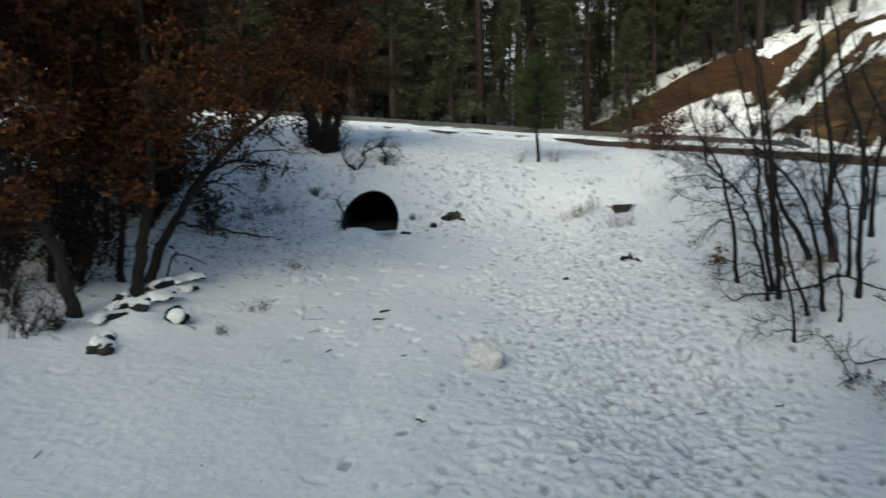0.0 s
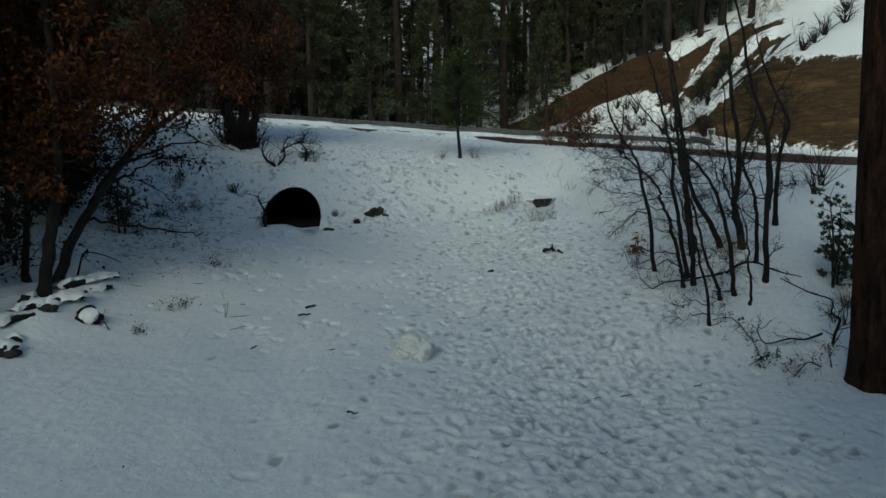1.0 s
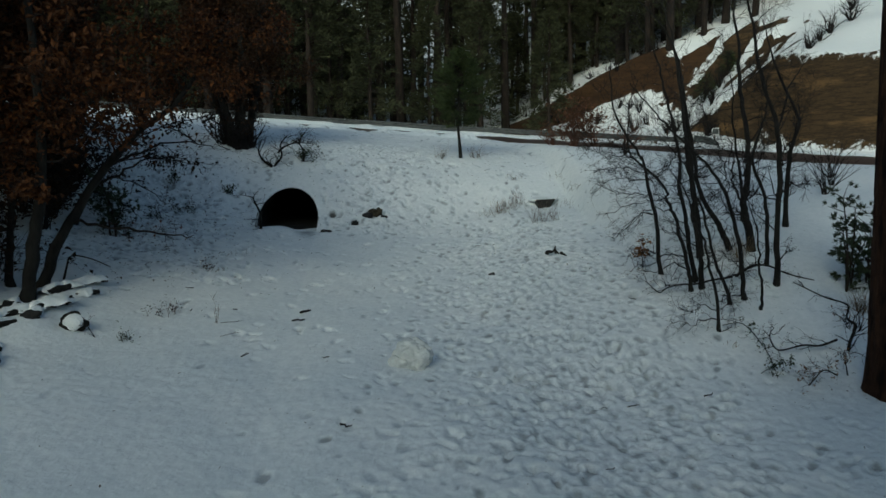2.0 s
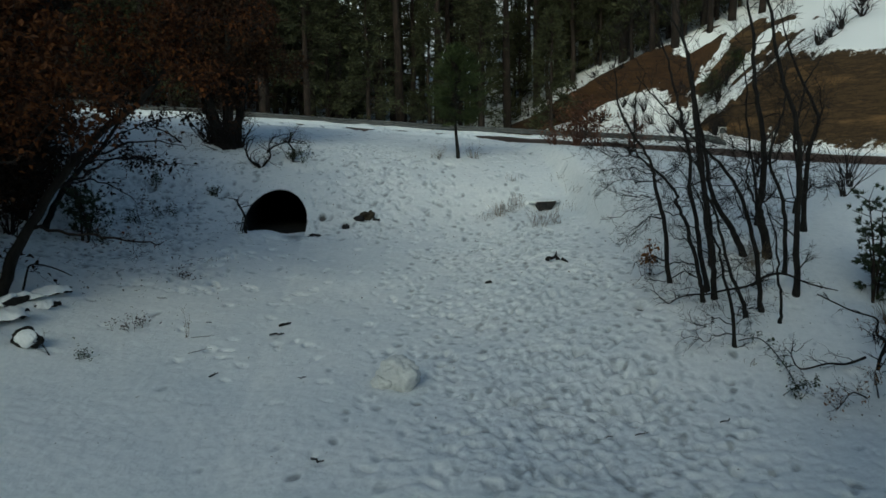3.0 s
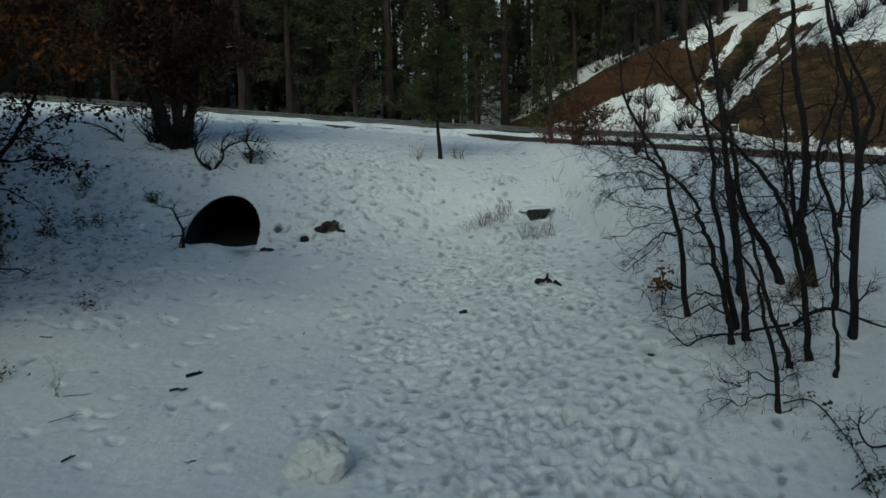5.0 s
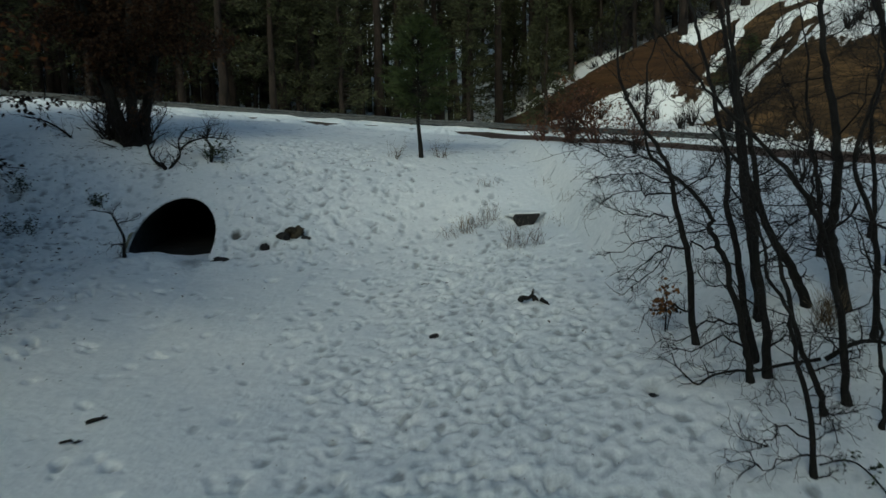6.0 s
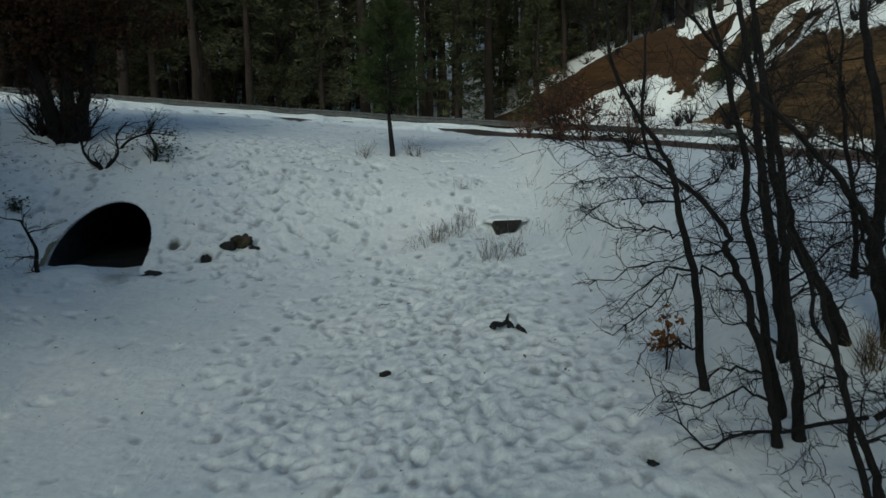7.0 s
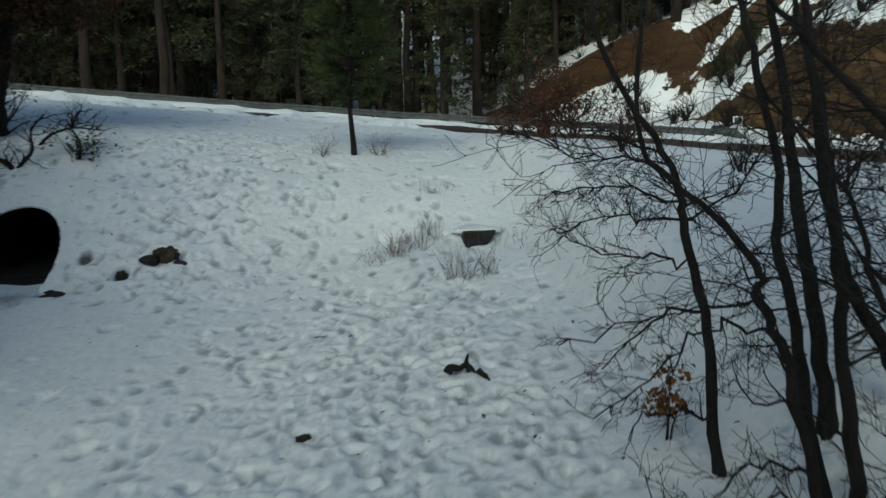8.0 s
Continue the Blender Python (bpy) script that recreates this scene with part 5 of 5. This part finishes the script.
# bare shrubs by the old pine
dead_branch(8.75, 12.71, [(0, 0, -0.1), (0.02, 0, 0.15), (0.12, 0, 0.42), (0.1, 0, 0.5), (-0.06, 0, 0.62), (-0.03, 0.05, 0.85), (-0.45, 0.1, 1.0), (-1.0, 0.2, 1.28)], 0.034, 20, "small crooked bare shrub beside the old pine", 12, 0.55, name="bare_shrub")
dead_branch(8.45, 12.75, [(0.1, 0, 0.2), (-0.25, 0, 0.1), (-0.6, -0.05, 0.14), (-1.0, 0.05, 0.04), (-1.15, 0.1, 0.25), (-1.1, 0.15, 0.4)], 0.024, 21, "thin bare branch trailing over the snow", 12, 0.45, name="bare_shrub")
dead_branch(7.57, 11.82, [(0.35, 0, 0.15), (0.1, 0, 0.25), (-0.15, -0.1, 0.1), (-0.3, -0.2, 0.05)], 0.014, 22, "low bare twiggy shrub in snow", 14, 0.4, name="bare_shrub", leaves=50, leaf_mat=TAN)
dead_branch(8.3, 12.05, [(0, 0, -0.1), (-0.05, 0, 0.15), (-0.12, 0, 0.4)], 0.016, 23, "low twiggy shrub by the old pine's foot", 10, 0.3, name="bare_shrub", leaves=40, leaf_mat=TAN)
# leafy trailing sprig
dead_branch(6.82, 13.7, [(0, 0, 0.02), (0.35, -0.1, 0.06), (0.43, -0.65, -0.2), (0.36, -1.15, -0.42), (0.2, -1.6, -0.58)], 0.011, 24, "trailing sprig with small dark leaves on the snow", 14, 0.2, name="trailing_sprig", leaves=90, leaf_mat=BUSHLEAF)
dead_branch(7.05, 12.25, [(-0.25, 0, 0.02), (0, 0, 0.16), (0.2, -0.1, 0.22)], 0.008, 25, "small leafy sprig on the snow", 8, 0.22, name="trailing_sprig", leaves=90, leaf_mat=BUSHLEAF)
# bench behind the thicket
for k, (sx, sy) in enumerate(((12.7, 19.5), (13.6, 20.5), (14.6, 22.0), (12.0, 22.5), (11.2, 24.5), (13.4, 25.0), (9.6, 26.6))):
    shrub(sx, sy, 9, 1.5 if k < 4 else 0.9, 0.3, 40 + k, "upright bare shrub on the snowy bench", TWIG, 0, None, 0.05, 4, group="shrubs of the bench", thick=0.018)
# dark brush at the foot of the russet clump
for k, (sx, sy, h) in enumerate(((-7.3, 12.3, 0.9), (-7.9, 12.6, 1.0), (-8.1, 13.3, 1.1), (-7.0, 12.75, 0.7), (-8.8, 12.9, 1.2), (-7.6, 14.3, 1.0), (-9.4, 14.2, 1.3), (-8.6, 15.8, 1.1), (-7.6, 16.6, 1.0), (-9.6, 16.2, 1.3), (-10.3, 15.0, 1.4), (-8.8, 17.3, 1.1))):
    shrub(sx, sy, 22, h, 0.75, 60 + k, "tangled dark bare brush under the russet oaks", TWIG, 60, SHADED_LEAF, 0.07, 5, name="brush", group="brush under the oaks")
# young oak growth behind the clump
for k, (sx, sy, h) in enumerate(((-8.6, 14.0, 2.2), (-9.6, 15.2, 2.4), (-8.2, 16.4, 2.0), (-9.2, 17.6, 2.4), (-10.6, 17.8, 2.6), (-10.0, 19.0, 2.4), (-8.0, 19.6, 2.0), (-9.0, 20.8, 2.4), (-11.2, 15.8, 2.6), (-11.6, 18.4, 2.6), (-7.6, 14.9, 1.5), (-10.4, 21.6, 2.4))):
    shrub(sx, sy, 20, h, 0.4, 160 + k, "dense young oak growth, brown leaves darkened as if shaded", TWIG, 1100, SHADED_LEAF, 0.13, 5, name="brush", group="young growth under the oaks", thick=0.018)
shrub(-4.6, 28.1, 26, 1.5, 0.6, 190, "tangled bare twigs round the crest oak's foot", TWIG, 0, None, 0.05, 5, name="brush", thick=0.03)
shrub(-4.1, 28.4, 16, 1.3, 0.6, 191, "tangled bare twigs round the crest oak's foot", TWIG, 0, None, 0.05, 5, name="brush", thick=0.03)
shrub(-5.2, 28.5, 20, 1.4, 0.6, 192, "tangled bare twigs round the crest oak's foot", TWIG, 0, None, 0.05, 5, name="brush", thick=0.03)
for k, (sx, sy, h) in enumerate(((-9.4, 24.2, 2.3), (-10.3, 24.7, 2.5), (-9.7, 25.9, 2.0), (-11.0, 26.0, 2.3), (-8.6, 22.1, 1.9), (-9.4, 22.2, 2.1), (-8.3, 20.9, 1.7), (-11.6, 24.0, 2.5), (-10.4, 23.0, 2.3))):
    shrub(sx, sy, 26, h, 0.42, 280 + k, "dense young oak growth, brown leaves darkened as if shaded", TWIG, 1700, SHADED_LEAF, 0.15, 5, name="brush", group="young growth under the oaks", thick=0.02)
# small evergreen sprigs on the slope
for k, (sx, sy, h) in enumerate(((-6.8, 21.2, 0.6), (-6.4, 20.5, 0.45), (-7.4, 21.9, 0.6), (-6.1, 22.6, 0.4), (-5.6, 23.6, 0.35), (-7.9, 23.4, 0.5), (-4.4, 25.2, 0.3), (-6.2, 25.2, 0.35))):
    shrub(sx, sy, 9, h, 0.8, 80 + k, "low dark evergreen sprig on the snowy slope", TWIG, 130, BUSHLEAF, 0.08, 4, group="sprigs of the slope")


def pine_bush(x, y, height, seed, label):
    rng = random.Random(seed)
    ob = thing("pine_bush", x, y, gz(x, y), label, "shrub")
    t, c = Build(), Build()
    for stem in range(4):
        lean = Vector((rng.gauss(0, 0.16), rng.gauss(0, 0.14), 0))
        tall = height * (1.0, 0.85, 0.65, 0.5)[stem] * rng.uniform(0.9, 1.05)
        foot = Vector((rng.gauss(0, 0.08), rng.gauss(0, 0.08), -0.2))
        run = spline([foot, foot + lean * 0.4 + Vector((rng.gauss(0, 0.05), 0, tall * 0.5 + 0.2)), foot + lean * 1.6 + Vector((0, 0, tall + 0.2))], 5)
        t.tube(run, [0.034 - 0.026 * k / (len(run) - 1) for k in range(len(run))], 6)
        for k in range(13):
            p = run[rng.randrange(3, len(run))]
            d = turned((0, 0, 1), rng.uniform(0.5, 1.9), rng)
            q = p + Vector(d) * rng.uniform(0.12, 0.42)
            t.tube([p, q], [0.011, 0.004], 3, False)
            for j in range(rng.choice((2, 3, 5))):
                w = q + Vector((rng.gauss(0, 0.06), rng.gauss(0, 0.06), rng.gauss(0, 0.05)))
                needle_tuft(c, w, Vector(d) + Vector((0, 0, rng.uniform(-0.4, 0.5))), rng, 22, 0.12, 0.011)
    part("trunk", t.mesh("trunk", PINEBARK), ob)
    part("needles", c.mesh("needles", BUSHLEAF, True), ob)


pine_bush(9.95, 14.45, 1.95, 3, "small dark green pine bush beside the old pine")
pine_bush(10.35, 14.3, 1.3, 4, "small dark green pine bush on the slope")
pine_bush(-6.65, 20.4, 1.5, 5, "small sparse evergreen sapling under the leaning oak")
shrub(-2.1, 27.55, 12, 0.75, 0.9, 95, "low drooping evergreen sprigs by a bare branch", TWIG, 260, BUSHLEAF, 0.09, 4, group="sprigs of the slope")


# ---- weeds and tufts on the open snow ----
def weeds(x, y, count, height, seed, label, mat=WEED, spread=0.3, width=0.25):
    rng = random.Random(seed)
    ob = thing("weed_tuft", x, y, gz(x, y), label, "weed", "weeds of the hollow")
    for k in range(count):
        b = Build()
        p = Vector((rng.gauss(0, width * 0.4), rng.gauss(0, width * 0.3), -0.05))
        d = turned((0, 0, 1), abs(rng.gauss(0, spread)), rng)
        h = height * rng.uniform(0.5, 1.1)
        q = p + d * h * 0.6
        r = q + turned(d, rng.uniform(0, 0.35), rng) * h * 0.4
        b.tube([p, p.lerp(q, 0.5) + Vector((rng.gauss(0, 0.02), rng.gauss(0, 0.02), 0)), q, r], [0.0045, 0.004, 0.003, 0.0018], 3, False)
        for j in range(2):
            s = p.lerp(r, rng.uniform(0.4, 0.9))
            b.tube([s, s + turned(d, rng.uniform(0.3, 0.7), rng) * h * 0.25], [0.003, 0.0015], 3, False)
        part("stalk", b.mesh("stalk", mat), ob)


weeds(5.25, 22.7, 20, 0.7, 1, "fan of dry grey stalks below a stone slab", spread=0.6)
weeds(5.55, 22.6, 20, 0.65, 2, "fan of dry grey stalks below a stone slab", spread=0.6)
weeds(5.9, 22.8, 18, 0.55, 3, "fan of dry grey stalks below a stone slab", spread=0.6)
weeds(4.45, 24.1, 34, 0.5, 4, "dense tuft of dry grey-brown weeds in the bank", DRYGRASS, 0.45)
weeds(4.15, 23.9, 24, 0.3, 5, "low tuft of dry weeds in the bank", WEED, 0.7, 0.5)
weeds(4.8, 24.4, 24, 0.45, 6, "tuft of dry weeds in the bank", WEED, 0.5, 0.4)
weeds(5.15, 24.7, 20, 0.6, 7, "tuft of dry grey stalks in the bank", WEED, 0.35, 0.4)
weeds(6.6, 24.0, 16, 0.35, 8, "sparse dry stalks in the bank", WEED, 0.5, 0.6)
weeds(7.1, 24.5, 14, 0.35, 9, "sparse dry stalks in the bank", WEED, 0.5, 0.6)
shrub(-3.82, 18.6, 9, 0.26, 1.2, 210, "low dark tuft of dry leaves in the snow", TWIG, 110, LITTER, 0.06, 3, name="low_tuft", group="tufts of the hollow", thick=0.006)
shrub(-4.08, 15.4, 12, 0.3, 1.25, 211, "low spreading dark tuft of dry leaves in the snow", TWIG, 120, LITTER, 0.06, 3, name="low_tuft", group="tufts of the hollow", thick=0.006)
shrub(-4.4, 13.85, 10, 0.2, 0.8, 212, "small dark green tuft in the snow", TWIG, 120, BUSHLEAF, 0.05, 3, name="low_tuft", group="tufts of the hollow", thick=0.005)
weeds(-3.0, 15.05, 5, 0.62, 13, "few tall thin dry stalks in the snow", WEED, 0.15, 0.1)
weeds(6.75, 13.15, 10, 0.2, 14, "low reddish dry tuft in the snow", DRYGRASS, 0.8, 0.2)
weeds(-3.6, 20.2, 12, 0.15, 15, "low dry tuft in the snow", WEED, 0.9, 0.5)
weeds(5.3, 26.2, 14, 0.35, 16, "sparse dry stalks in the bank", WEED, 0.5, 0.4)
weeds(6.9, 26.0, 14, 0.35, 17, "sparse dry stalks in the bank", WEED, 0.5, 0.4)


# ---- log pile at the foot of the russet clump ----
def snowy_log(x, y, dx, dy, radius, seed, label, lift=0.02):
    """A dark log whose top and back are drifted over with snow."""
    rng = random.Random(seed)
    ob = thing("snowy_log", x, y, gz(x, y) + radius * 0.1 + lift, label, "log", "logs of the pile")
    run = spline([Vector((-dx / 2, -dy / 2, 0)), Vector((rng.gauss(0, 0.04), 0, 0.03)), Vector((dx / 2, dy / 2, 0.02))], 5)
    n = len(run)
    b = Build()
    b.tube(run, [radius * 0.66 * rng.uniform(0.6, 1.15) for k in range(n)], 10, True, 0.16, rng)
    part("wood", b.mesh("wood", OAK), ob)
    across = Vector((dy, -dx, 0)).normalized()
    if across.x > 0:
        across = -across
    c = Build()
    rows, cols = 26, 13
    for k in range(rows):
        t = k / (rows - 1)
        f = -0.1 + 1.2 * t
        p = run[0].lerp(run[-1], f)
        fade = math.sin(math.pi * min(1.0, max(0.0, t * 0.96 + 0.02))) ** 0.35
        for j in range(cols):
            q = j / (cols - 1)
            # from a ragged edge over the front of the log, back down into the slope
            w = (0.98 - 4.6 * q) * radius + 0.02
            edge = radius * (2.4 * noise.noise((seed * 5.1 + t * 2.6, q * 1.2, 3.3)) + 0.5 * noise.noise((seed * 2.3 + t * 9, q * 2, 7.3)))
            h = radius * (1.95 * math.sin(math.pi * min(1, 0.04 + 0.96 * q)) ** 0.7 * fade - 0.4 - 0.4 * q)
            h += 0.55 * radius * noise.noise((t * 4.5 + seed, q * 4, 1.0)) + 0.12 * radius * noise.noise((t * 19 + seed, q * 11, 2.0))
            c.v.append(p - across * (w + edge * (1 - q)) + Vector((0, 0, h)))
    for k in range(rows - 1):
        c.f += [(k * cols + j, k * cols + j + 1, (k + 1) * cols + j + 1, (k + 1) * cols + j) for j in range(cols - 1)]
    part("snow_cover", c.mesh("snow_cover", SNOW), ob, "lumpy white snow drifted over the log")


snowy_log(-5.75, 16.2, 0.45, 0.55, 0.10, 1, "short dark log under lumpy snow in a pile")
snowy_log(-6.05, 15.5, 0.25, 0.7, 0.11, 2, "short dark log under lumpy snow in a pile")
snowy_log(-5.85, 14.6, 0.35, 0.75, 0.12, 3, "short dark log under lumpy snow in a pile")
snowy_log(-6.25, 14.1, 0.5, 0.5, 0.10, 4, "short dark log under lumpy snow in a pile")
snowy_log(-5.6, 15.6, 0.3, 0.4, 0.08, 5, "short reddish-brown log under lumpy snow in a pile")
snowy_log(-6.35, 13.5, 0.4, 0.5, 0.09, 6, "short dark log under lumpy snow in a pile")


def snowy_rock(x, y, size, seed, label):
    ob = thing("snowy_rock", x, y, gz(x, y), label, "rock", "rocks of the pile")
    part("rock", rough_stone(seed, size, DARKSTONE, (1.1, 0.9, 0.7), "rock", 3, 0.7), ob)
    cap = part("snow_cap", rough_stone(seed + 1, size * 0.95, SNOW, (1.12, 1.05, 0.85), "snow_cap", 3, 0.45), ob, "white snow cap")
    cap.location = (-0.04, 0.14, size * 0.3)


snowy_rock(-5.97, 14.0, 0.13, 51, "small dark rock half under snow by the logs")


def snow_filled_stump():
    """A round cut stump lying on edge, its hollow face filled with snow."""
    x, y = -5.3, 14.05
    ob = thing("snow_filled_stump", x, y, gz(x, y) + 0.10, "dark round stump with its face filled with snow", "stump")
    part("wood", rough_stone(41, 0.205, OAK, (1.02, 0.6, 0.9), "wood", 4, 0.4), ob)
    fill = part("snow_fill", rough_stone(52, 0.165, SNOW, (1.06, 0.55, 0.9), "snow_fill", 4, 0.25), ob, "grey-white snow filling the hollow")
    fill.location = (0.015, -0.1, 0.035)


snow_filled_stump()
snowy_rock(-5.97, 12.25, 0.2, 43, "dark rock half under snow")
snowy_rock(-6.1, 12.75, 0.12, 45, "small dark rock half under snow")
snowy_rock(-6.5, 13.4, 0.13, 47, "small dark rock half under snow")
snowy_rock(-6.6, 14.6, 0.16, 49, "dark rock half under snow by the logs")
dead_branch(-4.97, 13.9, [(0.06, 0, -0.05), (0.0, 0, 0.08), (-0.06, 0, 0.2), (0.02, 0.02, 0.3)], 0.012, 33, "small bare twiggy sprig poking out of the snow", 6, 0.25, name="bare_shrub")
dead_branch(-6.25, 16.1, [(0, 0, 0.0), (0.1, 0, 0.35), (0.2, 0, 0.55), (0.55, 0, 0.5), (0.95, -0.05, 0.32)], 0.026, 30, "bent dead branch arching out of the log pile", 0, name="bent_branch")


# ---- sticks and bits lying on the snow ----
def stick(x, y, long, turn, radius, seed):
    rng = random.Random(seed)
    b = Build()
    run = [Vector((-long / 2, 0, 0)), Vector((-long * 0.1, rng.gauss(0, 0.02), 0.015)), Vector((long * 0.2, rng.gauss(0, 0.03), 0.01)), Vector((long / 2, 0, 0.03))]
    b.tube(run, [radius, radius, radius * 0.8, radius * 0.5], 5, True, 0.1, rng)
    s = run[2]
    b.tube([s, s + Vector((long * 0.15, long * 0.12, 0.03))], [radius * 0.6, radius * 0.3], 4)
    ob = new("stick", b.mesh("stick", OAK))
    ob.matrix_world = pose(x, y, gz(x, y) + 0.015, 0, 0, turn)
    tagged(ob, "short dark dead stick lying on the snow", "stick", "sticks on the snow")


stick(-1.33, 15.85, 0.24, 20, 0.026, 1)
stick(-1.43, 15.3, 0.28, -10, 0.02, 2)
stick(-2.2, 13.35, 0.16, 40, 0.014, 3)
stick(4.17, 11.44, 0.2, 0, 0.010, 4)
stick(5.55, 11.68, 0.18, 15, 0.011, 5)
stick(-0.38, 10.5, 0.22, -40, 0.014, 6)
stick(-2.72, 15.05, 0.42, -4, 0.006, 7)
stick(-2.62, 14.35, 0.4, 25, 0.006, 8)
rng_s = random.Random(3)
for k in range(16):
    sx, sy = rng_s.uniform(-6, 7.5), rng_s.uniform(8.5, 22)
    stick(sx, sy, rng_s.uniform(0.06, 0.22), rng_s.uniform(0, 360), rng_s.uniform(0.005, 0.010), 100 + k)


def litter():
    """Bark crumbs, dead leaves and needles strewn over the snow."""
    rng = random.Random(8)
    b = Build()
    for k in range(2300):
        m = rng.random()
        if m < 0.14:
            x, y = rng.uniform(-7, 8.5), rng.uniform(7.5, 24)
        elif m < 0.62:
            x, y = rng.gauss(-5.8, 1.6), rng.uniform(16, 28)
        elif m < 0.75:
            x, y = rng.gauss(7.8, 1.2), rng.uniform(11, 19)
        else:
            x, y = rng.uniform(-6, 9), rng.uniform(23.5, 29.5)
        p = Vector((x, y, gz(x, y) + rng.uniform(0.0, 0.03)))
        long = rng.uniform(0.02, 0.085) * (1.3 if x < -3.5 and y > 18 else (0.6 if y < 17 else 1))
        b.leaf(p, (rng.uniform(-1, 1), rng.uniform(-1, 1), rng.uniform(0, 0.5)), (0, 0, 1), long, long * rng.uniform(0.3, 0.7))
    ob = new("litter", b.mesh("litter", LITTER, True))
    tagged(ob, "dark dead leaves and bark crumbs strewn over the snow", "litter", kind="stuff")


litter()

# ---- the hillside's own growth ----
for k in range(10):
    v, u = 0.9 + 0.35 * (k % 4) + 0.2 * math.sin(k), 12.5 + 1.3 * k
    sx, sy = 25.4 + 0.912 * v - 0.409 * u, 41.5 + 0.409 * v + 0.912 * u
    shrub(sx, sy, 12, 1.2 + 0.35 * math.sin(2.1 * k), 0.5, 280 + k, "bare grey-brown shrub in the snow below the earth bank", TWIG, 0, None, 0.05, 4, group="shrubs of the hillside", thick=0.04)
for k, (sx, sy, h) in enumerate(((29.6, 44.7, 1.6), (27.4, 43.4, 1.2), (28.5, 44.0, 1.0), (31.5, 45.5, 1.5), (33.0, 47.5, 1.5), (24.0, 49.0, 1.3), (23.2, 47.6, 1.2), (22.4, 46.2, 1.1), (21.8, 49.6, 1.6), (20.6, 48.5, 1.2), (25.6, 51.0, 1.6), (19.4, 51.5, 1.3))):
    shrub(sx, sy, 16, h, 0.45, 140 + k, "bare dark shrub on the snowy hillside", TWIG, 0, None, 0.05, 4, group="shrubs of the hillside", thick=0.045)


for k in range(11):
    u, v = 15.5 + 1.6 * k, 4.9 - 0.28 * k + 0.5 * math.sin(2.3 * k)
    sx, sy = 25.4 + 0.912 * v - 0.409 * u, 41.5 + 0.409 * v + 0.912 * u
    shrub(sx, sy, 12, 0.9 + 0.3 * math.sin(1.7 * k), 0.7, 260 + k, "dark low brush along the brow of the earth bank", TWIG, 0, None, 0.05, 4, group="brush of the brow", thick=0.035)


def hill_pine(x, y, height, seed):
    tr, cr = pine_meshes(seed, height, 0.05, 0.42 * height, NEEDLE_BRIGHT, 0.09, 6, 0.26, 40)
    ob = thing("hill_pine", x, y, gz(x, y), "small dark green pine in the hillside gully", "tree")
    part("trunk", tr, ob)
    part("crown", cr, ob)


hill_pine(24.6, 51.2, 2.1, 201)
hill_pine(26.4, 51.5, 1.6, 202)
